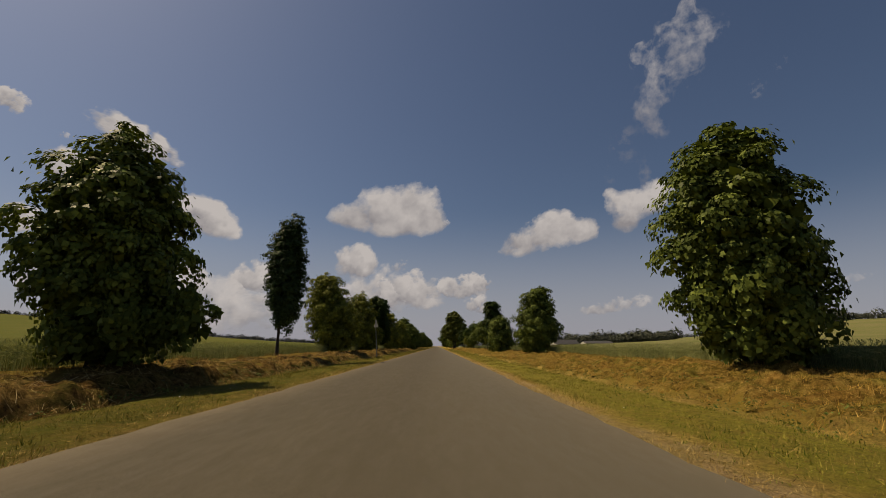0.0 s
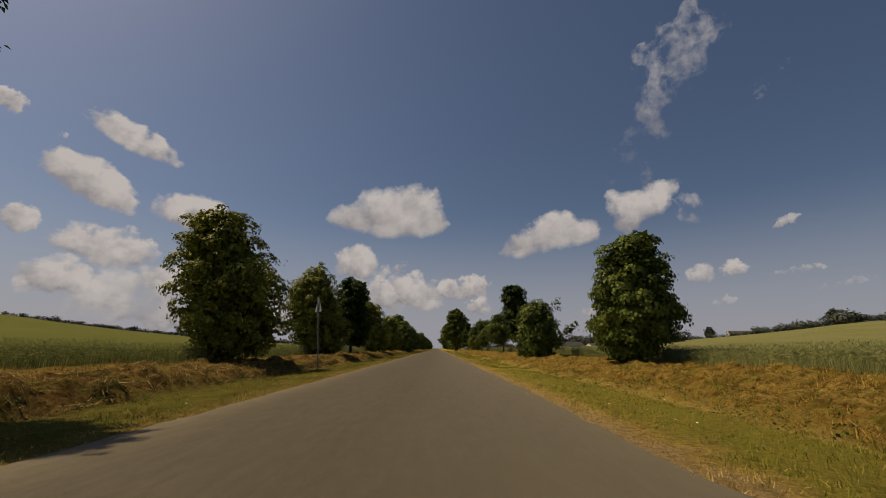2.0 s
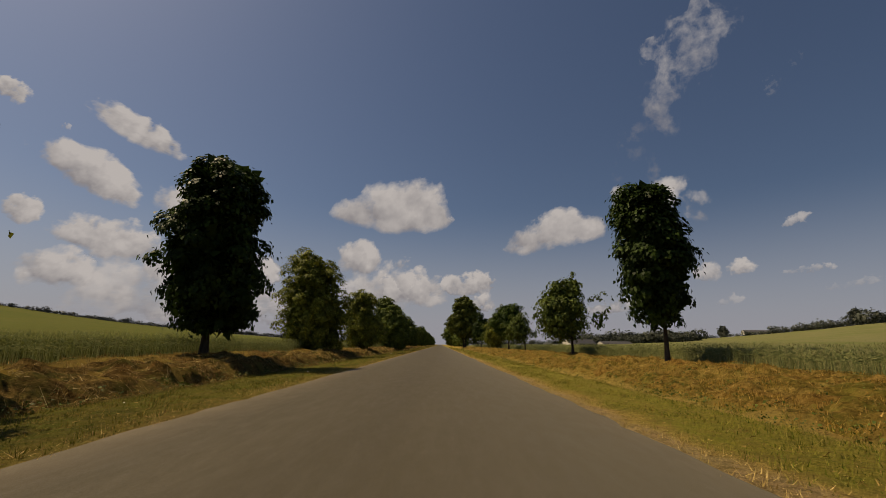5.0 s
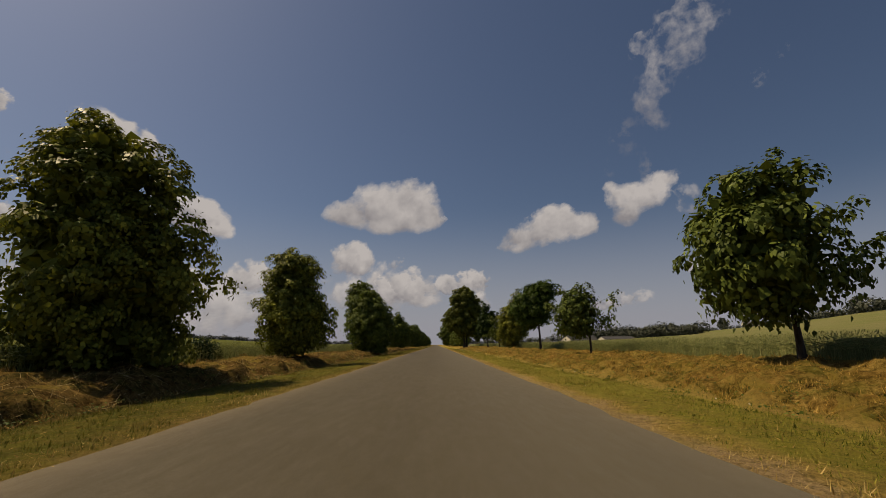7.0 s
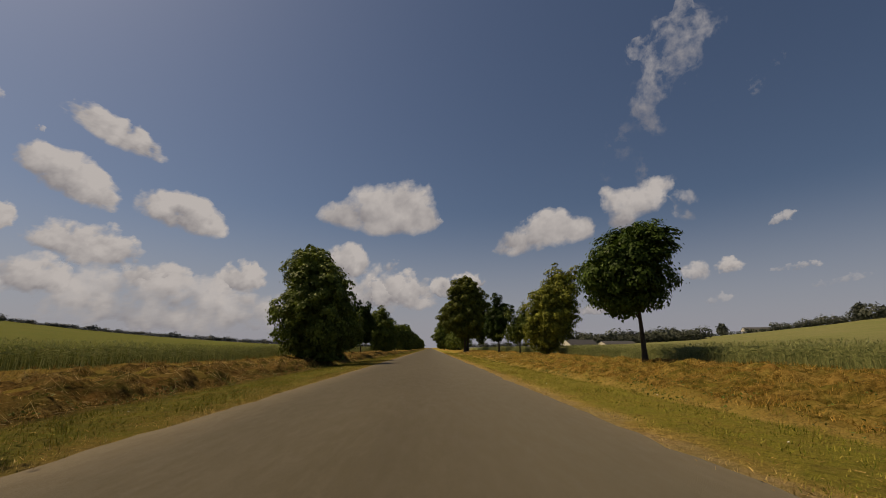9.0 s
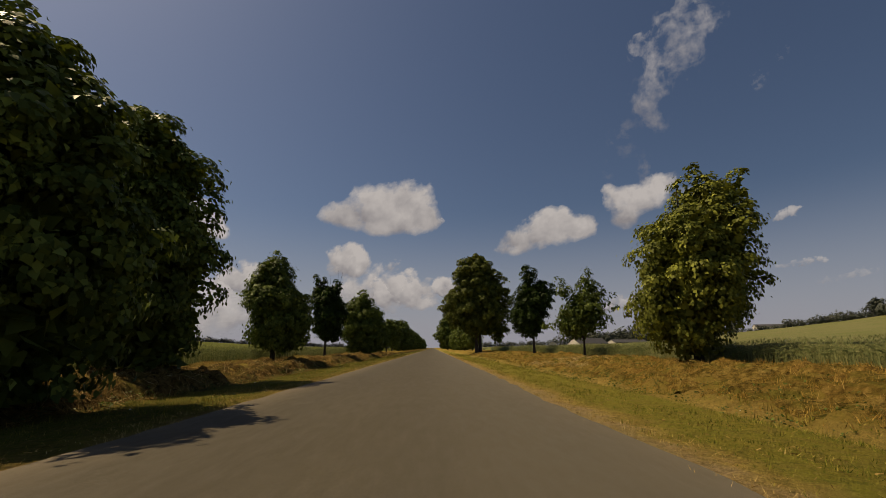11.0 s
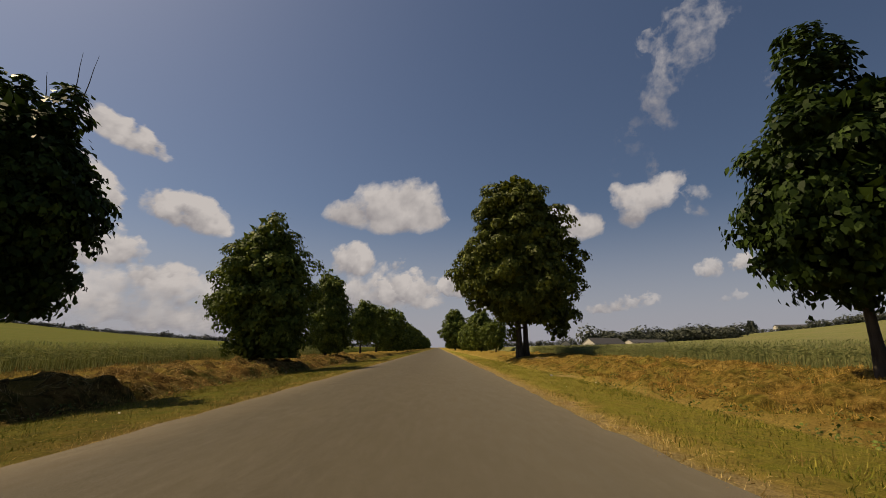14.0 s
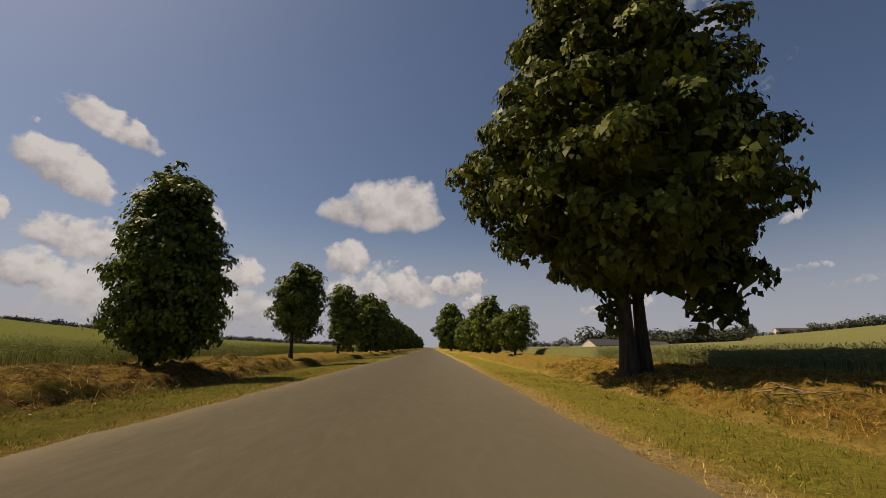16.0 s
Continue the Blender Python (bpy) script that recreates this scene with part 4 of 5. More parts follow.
building("barn", 184, 640, 44, 20, 1.8, 6.2, 24, PLASTER, ROOF_GREY, "long barn with pale gables and a grey roof", 4)
building("shed", 236, 650, 46, 16, 1.2, 3.4, 14, PLASTER, ROOF_GREY, "long low shed with a grey roof beyond the wheat", 4)
building("barn", 142, 640, 11, 9, 3.0, 2.6, 70, PLASTER, ROOF_GREY, "pale barn with a grey roof", 2)
building("farmhouse", 420, 905, 14, 10, 5.0, 4.0, 20, PLASTER, ROOF_RED, "pale farmhouse with a tiled roof", 3)
building("farmhouse", 452, 915, 12, 10, 4.5, 3.5, 70, PLASTER, ROOF_RED, "pale farmhouse with a tiled roof", 3)
building("shed", 640, 930, 60, 18, 5.0, 4.0, -15, PLASTER, ROOF_GREY, "long low shed with a grey roof on the ridge", 5)


# ---- clouds ----
HEAP = ((0, -0.1, 0.85, 0.75), (-0.35, 0.2, 0.42, 0.6), (0.2, 0.4, 0.5, 0.6), (0.5, 0.1, 0.36, 0.6))
WISP = ((0.1, 0.1, 0.8, 0.7), (-0.5, -0.3, 0.5, 0.5))


def cloud(x, y, wide, high, seed, thick=1.0, tilt=0.0, flat=0.6, lump=0.55, label="white fair-weather cumulus cloud", puffs=None):
    """A heap of vapour some kilometres off. x, y: its place as shares of the distance to the right and up; wide, high: its shares.
    puffs: (across, up, half-width, half-height), as shares of its half size."""
    far_off = 4300.0
    r = np.random.default_rng(seed)
    puffs = puffs or (HEAP if thick > 0.58 else WISP)
    u, v = np.meshgrid(np.linspace(-1.35, 1.35, 110 if wide > 0.12 else 60), np.linspace(-1.35, 1.35, 76 if wide > 0.12 else 42))
    ratio = wide / high
    field = drift(u * ratio, v, r, 1.6, 7, 0.62)
    soft = drift(u * ratio, v, r, 1.3, 3, 0.45)
    low = np.where(v < 0, v / (flat + 0.3), v)
    m = np.full_like(u, -3.0)
    for cu, cv, ru, rv in puffs:
        d = 1 - ((u - cu) / ru) ** 2 - ((low - cv) / rv) ** 2
        m = np.logaddexp(m * 4, d * 4) / 4
    m = m + lump * 1.1 * field * np.where(v < -0.3, 0.7, 1.0)
    rim = np.clip((1.33 - np.abs(u)) / 0.25, 0, 1) * np.clip((1.33 - np.abs(v)) / 0.25, 0, 1)
    dens = np.clip(m / 0.85, 0, 1) ** 1.1 * min(thick, 1.0) * rim
    eye = Vector((0, 90, EYE))
    way = Vector((x, 1, y)).normalized()
    size = far_off / way.y
    across = Vector((way.y, -way.x, 0)).normalized()
    over = across.cross(way)
    c, s = math.cos(radians(tilt)), math.sin(radians(tilt))
    bulge = np.clip(m + 0.3, 0, 1.3) * (1 + 0.25 * soft) * min(wide, high) * 0.1
    uu, vv = u * wide * 0.58, v * high * 0.56
    uu, vv = uu * c - vv * s, uu * s + vv * c
    p = np.array(eye + way * far_off) + size * (uu[..., None] * np.array(across) + vv[..., None] * np.array(over) - bulge[..., None] * np.array(way))
    w = u.shape[1]
    i = (np.arange(u.shape[0] - 1)[:, None] * w + np.arange(w - 1)).ravel()
    f = np.stack([i, i + 1, i + w + 1, i + w], 1)
    f = f[(dens.ravel()[f] > 0.005).any(1)]
    used, back = np.unique(f, return_inverse=True)
    me = fast_mesh("cloud", p.reshape(-1, 3)[used], back.reshape(f.shape), smooth=True)
    at = me.attributes.new("cloud_cover", "FLOAT", "POINT")
    at.data.foreach_set("value", dens.ravel()[used].astype(np.float32))
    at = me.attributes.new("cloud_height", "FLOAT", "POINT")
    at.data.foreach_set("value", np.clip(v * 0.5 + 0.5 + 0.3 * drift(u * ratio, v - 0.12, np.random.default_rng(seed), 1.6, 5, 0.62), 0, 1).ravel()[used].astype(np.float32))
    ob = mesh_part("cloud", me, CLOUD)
    ob.visible_shadow = False
    tagged(ob, label, "cloud", "clouds", "structure")


THIN = "thin ragged white cloud"
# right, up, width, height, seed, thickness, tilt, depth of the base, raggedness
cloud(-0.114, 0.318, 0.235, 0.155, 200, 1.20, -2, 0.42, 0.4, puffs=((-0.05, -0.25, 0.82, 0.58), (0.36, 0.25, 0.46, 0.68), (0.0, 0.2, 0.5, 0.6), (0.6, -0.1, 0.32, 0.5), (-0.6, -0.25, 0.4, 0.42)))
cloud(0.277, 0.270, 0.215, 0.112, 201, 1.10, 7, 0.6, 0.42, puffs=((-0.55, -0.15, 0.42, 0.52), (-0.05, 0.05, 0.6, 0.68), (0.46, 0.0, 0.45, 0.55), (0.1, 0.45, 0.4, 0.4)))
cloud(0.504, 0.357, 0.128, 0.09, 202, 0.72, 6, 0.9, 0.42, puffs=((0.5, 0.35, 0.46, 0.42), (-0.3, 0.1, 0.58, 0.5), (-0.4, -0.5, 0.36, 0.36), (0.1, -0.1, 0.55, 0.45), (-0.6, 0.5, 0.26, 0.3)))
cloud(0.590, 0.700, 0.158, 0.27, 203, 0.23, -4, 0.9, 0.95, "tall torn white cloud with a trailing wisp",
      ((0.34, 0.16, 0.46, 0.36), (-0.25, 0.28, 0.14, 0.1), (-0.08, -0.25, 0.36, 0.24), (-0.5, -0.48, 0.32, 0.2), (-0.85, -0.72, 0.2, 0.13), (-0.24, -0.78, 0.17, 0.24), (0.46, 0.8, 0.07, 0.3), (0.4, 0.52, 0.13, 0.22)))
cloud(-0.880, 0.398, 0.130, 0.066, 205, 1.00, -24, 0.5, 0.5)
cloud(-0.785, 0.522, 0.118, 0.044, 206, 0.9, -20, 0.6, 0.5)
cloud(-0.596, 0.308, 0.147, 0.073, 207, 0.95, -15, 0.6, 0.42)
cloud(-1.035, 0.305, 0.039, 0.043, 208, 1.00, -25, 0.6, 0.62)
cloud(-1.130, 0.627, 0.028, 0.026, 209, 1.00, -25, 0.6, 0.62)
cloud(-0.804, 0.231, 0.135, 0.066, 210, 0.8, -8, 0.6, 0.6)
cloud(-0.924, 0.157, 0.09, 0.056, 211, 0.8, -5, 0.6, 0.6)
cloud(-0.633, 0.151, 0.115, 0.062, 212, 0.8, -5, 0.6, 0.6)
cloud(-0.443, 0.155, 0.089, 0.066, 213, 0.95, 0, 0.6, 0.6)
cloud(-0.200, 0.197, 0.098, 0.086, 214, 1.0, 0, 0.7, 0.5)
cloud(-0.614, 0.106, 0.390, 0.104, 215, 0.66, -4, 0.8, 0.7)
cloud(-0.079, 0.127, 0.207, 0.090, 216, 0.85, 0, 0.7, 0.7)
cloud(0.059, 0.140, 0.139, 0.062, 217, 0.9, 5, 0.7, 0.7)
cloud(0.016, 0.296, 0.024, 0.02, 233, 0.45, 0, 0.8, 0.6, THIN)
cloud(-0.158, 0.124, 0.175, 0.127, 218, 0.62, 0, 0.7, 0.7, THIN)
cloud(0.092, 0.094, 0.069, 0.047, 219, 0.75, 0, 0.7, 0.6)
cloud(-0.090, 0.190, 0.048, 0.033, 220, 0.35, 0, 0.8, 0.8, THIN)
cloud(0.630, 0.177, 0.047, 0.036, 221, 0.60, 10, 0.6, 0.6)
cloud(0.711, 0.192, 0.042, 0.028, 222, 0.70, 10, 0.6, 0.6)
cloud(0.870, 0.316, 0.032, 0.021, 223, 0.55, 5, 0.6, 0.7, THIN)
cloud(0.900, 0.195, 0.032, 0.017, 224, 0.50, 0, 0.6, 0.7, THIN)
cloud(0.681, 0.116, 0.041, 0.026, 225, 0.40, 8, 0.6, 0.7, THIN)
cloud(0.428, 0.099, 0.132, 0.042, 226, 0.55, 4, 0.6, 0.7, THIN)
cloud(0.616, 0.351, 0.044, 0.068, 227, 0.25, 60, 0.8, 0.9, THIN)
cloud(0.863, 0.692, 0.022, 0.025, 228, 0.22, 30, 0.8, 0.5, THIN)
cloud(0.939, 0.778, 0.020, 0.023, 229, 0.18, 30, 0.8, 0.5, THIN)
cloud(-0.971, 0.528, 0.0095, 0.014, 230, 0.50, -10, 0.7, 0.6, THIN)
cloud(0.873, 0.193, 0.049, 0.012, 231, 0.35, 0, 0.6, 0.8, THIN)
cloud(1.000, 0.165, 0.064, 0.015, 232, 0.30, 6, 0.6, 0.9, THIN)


# ---- grass, hay and wheat ----
def hay_layer(x0, x1, seed, material, label, sod, lumps):
    """Raked hay and sods in loose pillows with creases between, thinning out to the sides."""
    xs, ys = np.arange(x0, x1, 0.13), np.arange(0, 200, 0.14)
    r = np.random.default_rng(seed)
    gx, gy = np.meshgrid(xs, ys)
    pillow = np.abs(drift(gx + 20, gy, r, 1.5, 2, 0.5)) ** 0.8 - 0.35
    lump = drift(gx + 20, gy, r, 3.2, 2, 0.8)
    side = np.clip(np.minimum(gx - x0, x1 - gx) / 0.5, 0, 1)
    gz = land(gx, gy) - 0.03 + side * (0.06 + sod * pillow + lumps * lump + r.normal(0, 0.012, gx.shape)) - (1 - side) * 0.06
    w = len(xs)
    i = (np.arange(len(ys) - 1)[:, None] * w + np.arange(w - 1)).ravel()
    v = np.stack([gx + r.normal(0, 0.02, gx.shape), gy + r.normal(0, 0.02, gx.shape), gz], -1).reshape(-1, 3)
    ob = mesh_part("hay_layer", fast_mesh("hay_layer", v, np.stack([i, i + 1, i + w + 1, i + w], 1), smooth=True), material)
    tagged(ob, label, "hay", kind="stuff")


hay_layer(-9.7, -6.6, 501, HAY_BROWN, "loose brown raked hay and sods on the bank", 0.06, 0.055)
hay_layer(5.9, 10.9, 502, HAY_YELLOW, "loose yellow-brown mown grass on the bank", 0.062, 0.042)


def scatter(count, x0, x1, y0, y1, seed):
    r = np.random.default_rng(seed)
    x, y = r.uniform(x0, x1, count), r.uniform(y0, y1, count)
    return r, x, y, land(x, y)


def tufts(name, label, category, material, spans, height, width, lean, seed, clump=0.6, lift=-0.015):
    """Blades: one three-cornered leaf each, gathered in tufts. spans: (x0, x1, y0, y1, count)."""
    vs = []
    for n, (x0, x1, y0, y1, count) in enumerate(spans):
        r, tx, ty, _ = scatter(count // 7, x0, x1, y0, y1, seed + n)
        x = np.repeat(tx, 7) + r.normal(0, 0.05, len(tx) * 7)
        y = np.repeat(ty, 7) + r.normal(0, 0.05, len(tx) * 7)
        z = land(x, y) + lift
        patch = 0.75 + 0.35 * np.sin(x * 2.1 + 1.7 * np.sin(y * 0.6)) * np.sin(y * 0.9 + x)
        h = height * patch * np.repeat(r.uniform(1 - clump, 1 + clump, len(tx)), 7) * r.uniform(0.5, 1.3, len(x))
        a, b = r.uniform(0, 6.28, len(x)), r.uniform(0, 6.28, len(x))
        l = np.abs(r.normal(0, lean, len(x)))
        w = width * r.uniform(0.6, 1.4, len(x))
        foot = np.stack([x, y, z], 1)
        half = np.stack([np.cos(a) * w, np.sin(a) * w, 0 * w], 1)
        tip = foot + np.stack([np.cos(b) * l * h, np.sin(b) * l * h, h / np.sqrt(1 + l * l)], 1)
        vs.append(np.stack([foot - half, foot + half, tip], 1).reshape(-1, 3))
    v = np.concatenate(vs)
    ob = mesh_part(name, fast_mesh(name, v, np.arange(len(v)).reshape(-1, 3)), material)
    return tagged(ob, label, category, kind="stuff")


def straws(name, label, spans, length, width, seed, material=STRAW, rise_by=0.28, along=None):
    """Cut stalks lying crosswise on the bank."""
    vs = []
    for n, (x0, x1, y0, y1, count) in enumerate(spans):
        r, x, y, z = scatter(count, x0, x1, y0, y1, seed + n)
        l = length * r.uniform(0.35, 1.4, count)
        a = r.uniform(0, 6.28, count) if along is None else r.normal(1.57, along, count) + 0.5 * np.sin(1.3 * x + 0.9 * y)
        tilt = r.normal(0.4 * rise_by, rise_by, count)
        way = np.stack([np.cos(a), np.sin(a), np.tan(tilt)], 1) * (l / 2)[:, None]
        c = np.stack([x, y, z + 0.03 + np.abs(r.normal(0, 0.035, count)) + np.abs(way[:, 2]) * 0.4], 1)
        end = land(c[:, 0] + way[:, 0], c[:, 1] + way[:, 1])
        back = land(c[:, 0] - way[:, 0], c[:, 1] - way[:, 1])
        way[:, 2] += (end - back) / 2
        s = np.stack([-np.sin(a), np.cos(a), r.normal(0, 0.6, count)], 1) * (width * r.uniform(0.5, 1.3, count))[:, None]
        vs.append(np.stack([c - way - s, c + way - s * 0.3, c + way + s * 0.3, c - way + s], 1).reshape(-1, 3))
    v = np.concatenate(vs)
    ob = mesh_part(name, fast_mesh(name, v, np.arange(len(v)).reshape(-1, 4)), material)
    return tagged(ob, label, "hay", kind="stuff")


def stalks(name, label, spans, seed):
    """Wheat: a stem, an ear and a hanging leaf each."""
    vs = []
    for n, (x0, x1, y0, y1, count) in enumerate(spans):
        r, x, y, z = scatter(count, x0, x1, y0, y1, seed + n)
        h = (TALL + 0.08) * r.uniform(0.8, 1.2, count)
        a = r.uniform(0, 6.28, count)
        foot = np.stack([x, y, z - 0.02], 1)
        side = np.stack([np.cos(a), np.sin(a), 0 * a], 1)
        top = foot + np.stack([r.normal(0, 0.07, count), r.normal(0, 0.07, count), h], 1)
        w = 0.007
        ear = top + unit(np.stack([r.normal(0, 0.5, count), r.normal(0, 0.5, count), 0 * a + 0.8], 1)) * 0.11
        mid = (top + ear) / 2
        leaf = foot + (top - foot) * r.uniform(0.5, 0.85, (count, 1))
        hang = leaf + side * 0.13 + np.array([0, 0, 0.02]) + r.normal(0, 0.05, (count, 3))
        vs.append(np.stack([foot - side * w, foot + side * w, top, top, mid - side * 0.0095, ear, top, ear, mid + side * 0.0095,
                            leaf - [0, 0, 0.018], leaf + [0, 0, 0.018], hang], 1).reshape(-1, 3))
    v = np.concatenate(vs)
    ob = mesh_part(name, fast_mesh(name, v, np.arange(len(v)).reshape(-1, 3)), WHEAT)
    return tagged(ob, label, "wheat", kind="stuff")


tufts("verge_grass", "short mown green verge grass, coloured darker as if in shade", "grass", SHADE_SIDE_GRASS, [(-6.6, -3.6, 1, 195, 150000), (-6.6, -3.5, 195, 260, 12000)], 0.075, 0.0065, 1.0, 300)
tufts("verge_grass", "short mown yellow-green verge grass, coloured lighter as if sunlit", "grass", SUN_SIDE_GRASS, [(2.65, 5.9, 1, 195, 270000), (2.65, 5.9, 195, 260, 12000)], 0.065, 0.006, 1.1, 310)
tufts("grass_clumps", "taller tufts of grass left standing on both verges", "grass", DRY_GRASS, [(3.3, 6.2, 1, 195, 30000), (-6.6, -4.0, 1, 195, 14000)], 0.1, 0.005, 1.2, 312)
tufts("fringe_grass", "short dry straw-coloured grass along the edge of the asphalt", "grass", FRINGE, [(2.3, 2.85, 1, 195, 50000), (2.15, 2.4, 1, 195, 12000), (-4.1, -3.4, 1, 195, 42000)], 0.07, 0.0055, 1.3, 315)
tufts("bank_grass", "dried brown grass standing on the bank", "grass", STRAW, [(-10.8, -6.6, 2, 195, 90000)], 0.12, 0.007, 0.9, 320, lift=0.03)
tufts("bank_grass", "half-dried yellow-green grass standing on the bank", "grass", GOLDEN, [(5.7, 11.2, 2, 195, 170000)], 0.13, 0.0065, 0.8, 330, lift=0.035)
straws("cut_hay", "brown cut hay lying on the banks", [(-9.4, -6.5, 2, 195, 20000), (5.9, 10.7, 2, 195, 18000)], 0.13, 0.0042, 340)
straws("pale_hay", "pale straw raked over the brown bank", [(-9.3, -6.7, 2, 195, 11000)], 0.3, 0.0042, 345, PALE_STALKS, 0.3)
straws("dry_clippings", "short dry clippings along the edge of the road", [(-4.8, -3.4, 2, 200, 8000), (2.2, 3.7, 2, 200, 14000)], 0.06, 0.003, 350)
stalks("wheat_stalks", "green wheat stalks with ears along the edge of the field",
       [(WHEAT_L - 1.0, WHEAT_L + 0.15, 0, 205, 26000), (WHEAT_R - 0.15, WHEAT_R + 1.0, 0, 205, 34000), (WHEAT_L - 7, WHEAT_L - 1, 0, 195, 5000), (WHEAT_R + 1, WHEAT_R + 8, 0, 195, 6000)], 360)


# ---- weeds, heaps and sticks on the banks ----
def weeds(name, label, spans, size, seed):
    """Low broad-leaved weeds."""
    vs, fs, base = [], [], 0
    for n, (x0, x1, y0, y1, count) in enumerate(spans):
        r, x, y, z = scatter(count, x0, x1, y0, y1, seed + n)
        k = 9
        p = np.stack([np.repeat(x, k) + r.normal(0, 0.07, count * k), np.repeat(y, k) + r.normal(0, 0.07, count * k), np.repeat(z, k) + r.uniform(0.01, 0.14, count * k)], 1)
        nrm = unit(r.normal(size=p.shape) * 0.5 + [0, 0, 1])
        v, f = leaf_arrays(p, nrm, r.normal(size=p.shape) * [1, 1, 0.4], size * r.uniform(0.6, 1.4, len(p)))
        vs.append(v)
        fs.append(f + base)
        base += len(v)
    ob = mesh_part(name, fast_mesh(name, np.concatenate(vs), np.concatenate(fs)), YOUNG)
    return tagged(ob, label, "weeds", kind="stuff")


weeds("bank_weeds", "dark green weeds at the foot of the banks", [(5.2, 6.8, 3, 200, 1400), (-7.2, -6.5, 3, 200, 900), (6.8, 9, 3, 200, 500)], 0.05, 400)


def weed_clump(x, y, wide, tall, seed):
    """A standing clump of tall weeds: leafy stems."""
    base = new("weed_clump")
    base.location = (x, y, float(land(x, y)))
    tagged(base, "clump of tall dark green weeds at the edge of the wheat", "weeds", "weed clumps")
    v, f, sprays = crown_arrays(rounded(wide, tall, 0.02, (0.75, 1.0, 0.95, 0.8, 0.35), seed), seed, 1300, 0.085, spray=0.2, per=40, up=0.3)
    r = np.random.default_rng(seed)
    for tip in sprays[r.choice(len(sprays), 5, replace=False)]:
        line = [(tip[0] * 0.4, tip[1] * 0.4, -0.05, 0.008), (tip[0] * 0.7, tip[1] * 0.7, tip[2] * 0.6, 0.006), (*tip, 0.003)]
        mesh_part("stem", fast_mesh("stem", *tubes([line], 5), smooth=True), BARK, base)
    mesh_part("leaves", fast_mesh("leaves", v, f), POPLAR, base)


for n, (x, y, wide, tall) in enumerate(((-11.2, 97.2, 1.3, 1.15), (-11.4, 98.6, 1.1, 0.95), (-11.3, 152.5, 1.2, 0.75), (-11.5, 154.6, 1.4, 0.85), (-11.3, 156.4, 1.0, 0.7))):
    weed_clump(x, y, wide, tall, 700 + n)


def brushwood(x, y):
    """A heap of dry cut branches."""
    base = new("brushwood_heap")
    base.location = (x, y, float(land(x, y)))
    tagged(base, "low heap of dry cut branches on the bank", "brushwood")
    r = np.random.default_rng(77)
    for n in range(20):
        a, l = r.uniform(0, 6.28), r.uniform(0.3, 0.9)
        c = np.array([r.normal(0, 0.35), r.normal(0, 0.5), r.uniform(0.04, 0.26)])
        w = np.array([math.cos(a), math.sin(a), r.normal(0, 0.2)]) * l / 2
        side = np.cross(w, [0, 0, 1]) * r.normal(0, 0.25)
        v, f = tubes([[(*(c - w), 0.014), (*(c + side), 0.011), (*(c + w), 0.004)]], 5)
        mesh_part("stick", fast_mesh("stick", v, f, smooth=True), DRY_WOOD, base)


brushwood(6.9, 183.6)
straws("straw_heap", "loose heap of pale straw on the bank", [(7.5, 9.2, 143.2, 148.0, 2600), (6.5, 7.3, 140.8, 144.6, 900), (6.0, 6.7, 144.8, 148.6, 800)], 0.6, 0.0028, 430, PALE_STALKS, 0.07, 0.4)


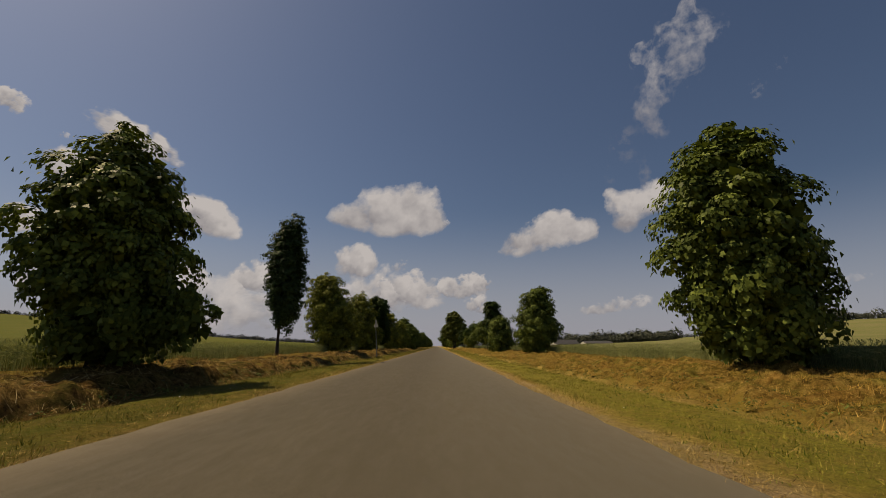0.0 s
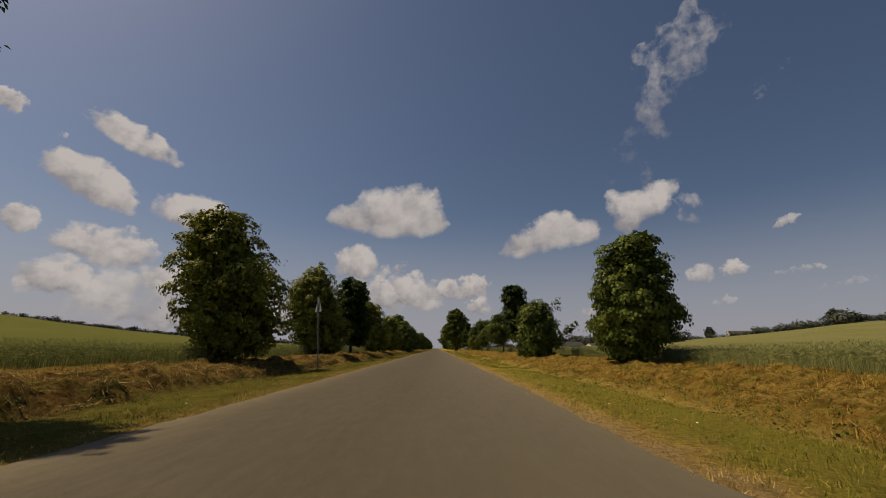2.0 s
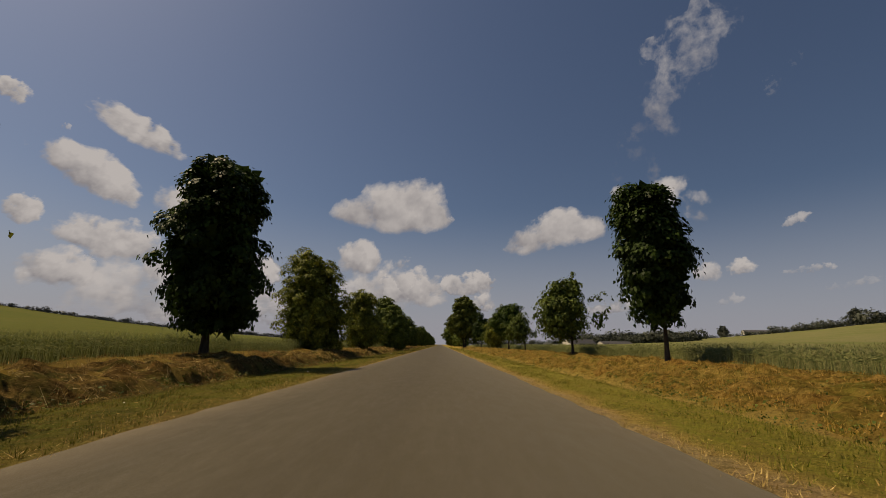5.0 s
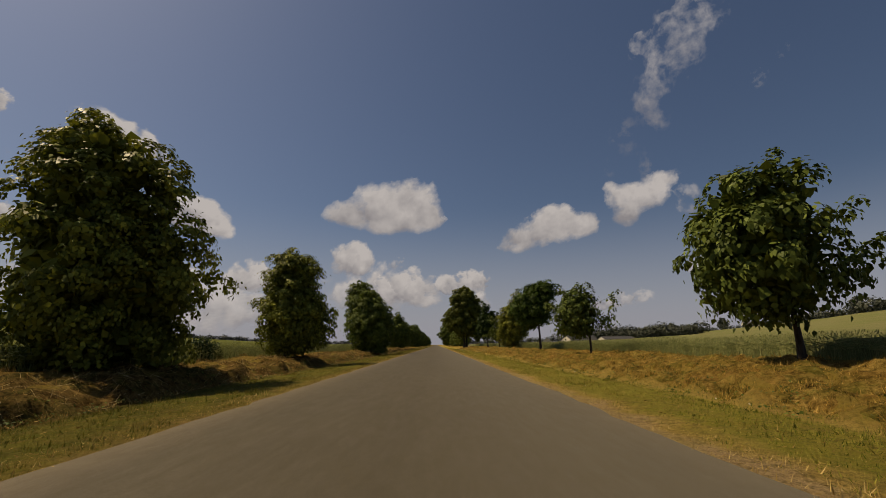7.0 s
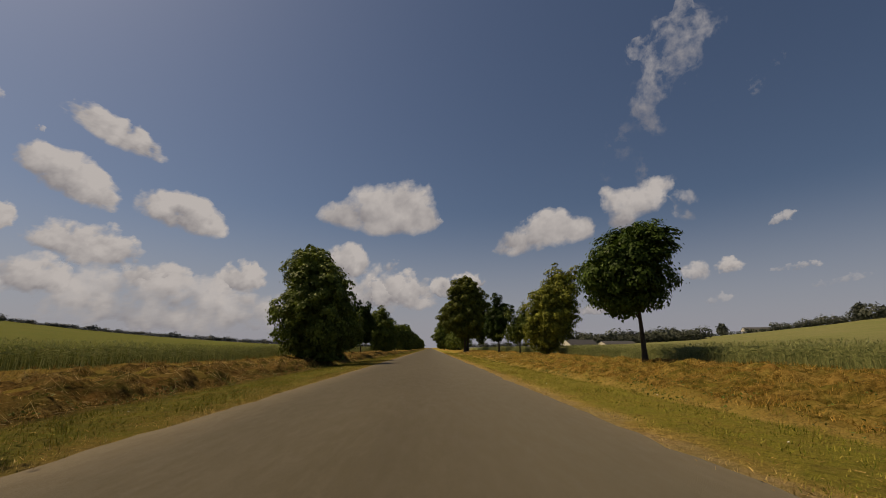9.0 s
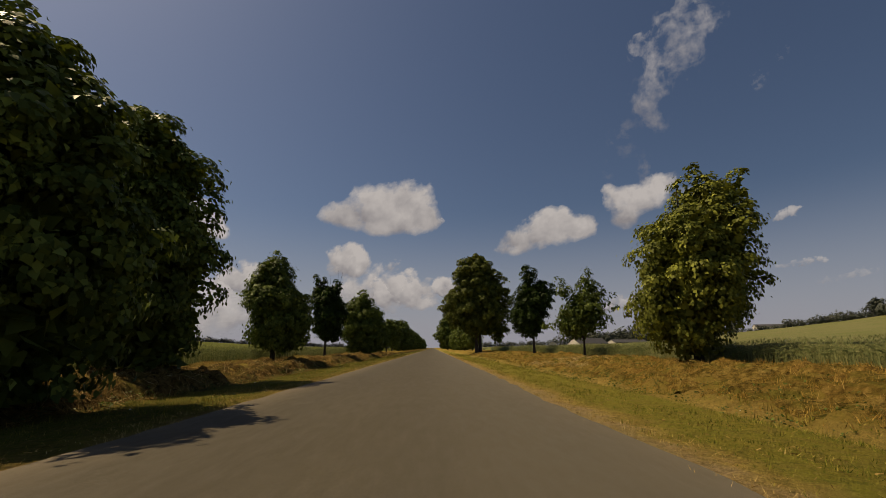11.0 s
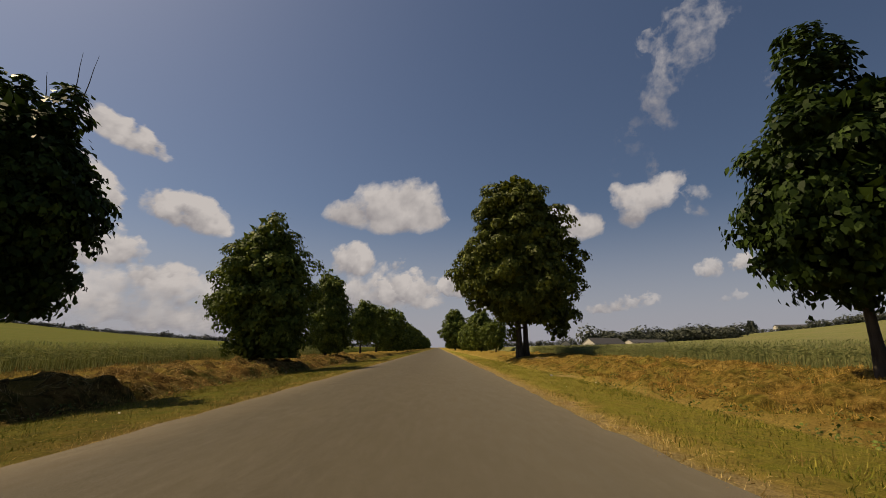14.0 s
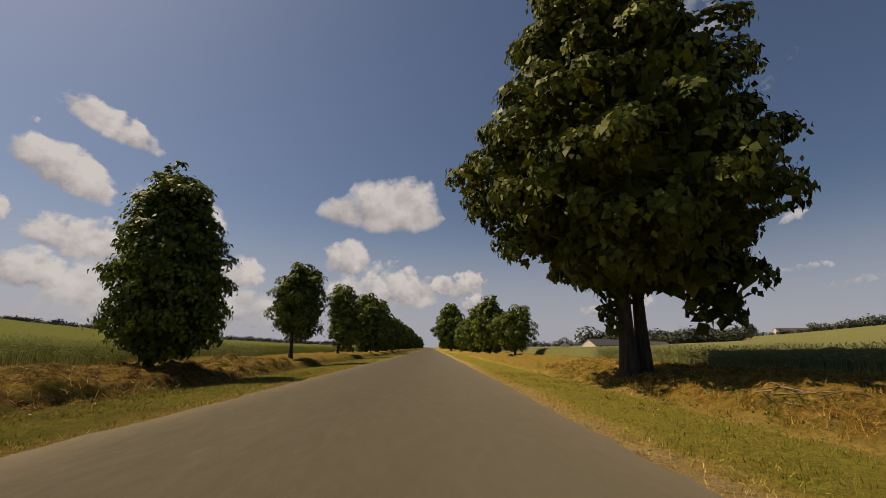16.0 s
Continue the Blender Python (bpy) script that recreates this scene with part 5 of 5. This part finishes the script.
def straw_bundle(x0, y0, x1, y1):
    """Pale stalks dropped side by side on the verge."""
    base = new("straw_bundle")
    base.location = ((x0 + x1) / 2, (y0 + y1) / 2, float(land((x0 + x1) / 2, (y0 + y1) / 2)))
    tagged(base, "bundle of long pale straw lying on the verge grass", "straw")
    r = np.random.default_rng(78)
    way = np.array([x1 - x0, y1 - y0, 0.0])
    for n in range(16):
        c = np.array([r.normal(0, 0.03), r.normal(0, 0.05), r.uniform(0.05, 0.1)])
        w = way * r.uniform(0.35, 0.6) + np.array([r.normal(0, 0.03), r.normal(0, 0.03), r.normal(0, 0.015)])
        v, f = tubes([[(*(c - w), 0.0035), (*(c + [0, 0, 0.015]), 0.0035), (*(c + w), 0.002)]], 5)
        mesh_part("stalk", fast_mesh("stalk", v, f, smooth=True), PALE_STRAW, base)


PALE_STRAW = plain_material("pale_straw", (0.38, 0.28, 0.11), 0.8, vary=0.25, scale=9)
straw_bundle(4.55, 170.1, 5.1, 169.4)


def crumpled_paper(x, y):
    r = np.random.default_rng(79)
    bm = bmesh.new()
    bmesh.ops.create_icosphere(bm, subdivisions=3, radius=0.05)
    for vert in bm.verts:
        d = vert.co.normalized()
        fold = math.sin(d.x * 9 + 2 * math.sin(d.y * 7)) * 0.5 + math.sin(d.z * 11 + d.y * 6) * 0.5
        vert.co = d * (0.05 + 0.016 * fold + r.normal(0, 0.004))
        vert.co.z = vert.co.z * 0.6 + 0.06
    ob = part("crumpled_paper", bm, PAPER)
    ob.location = (x, y, float(land(x, y)))
    tagged(ob, "crumpled piece of white paper lying in the verge grass", "litter")


PAPER = plain_material("white_paper", (0.36, 0.34, 0.34), 0.8, vary=0.12, scale=20)
crumpled_paper(4.4, 170.2)


def daisies(spans, seed):
    """Small white flower heads in the grass."""
    vs, fs, base = [], [], 0
    for n, (x0, x1, y0, y1, count) in enumerate(spans):
        r, x, y, z = scatter(count, x0, x1, y0, y1, seed + n)
        ring = np.linspace(0, 2 * math.pi, 8, endpoint=False)
        for cx, cy, cz in zip(x, y, z):
            rad, up = r.uniform(0.009, 0.018), r.uniform(0.06, 0.12)
            v = [(cx, cy, cz + up + 0.006)] + [(cx + rad * math.cos(a), cy + rad * math.sin(a), cz + up + r.normal(0, 0.003)) for a in ring]
            vs += v
            fs += [(base, base + 1 + k, base + 1 + (k + 1) % 8) for k in range(8)]
            base += 9
    ob = mesh_part("daisies", fast_mesh("daisies", vs, fs), PETAL)
    tagged(ob, "small white daisies scattered in the verge grass", "flowers", kind="stuff")


PETAL = plain_material("white_petal", (0.75, 0.74, 0.7), 0.7, vary=0.05)
daisies([(3.0, 5.4, 6, 30, 12), (3.0, 5.4, 30, 190, 45), (-5.8, -4.0, 5, 190, 30)], 600)
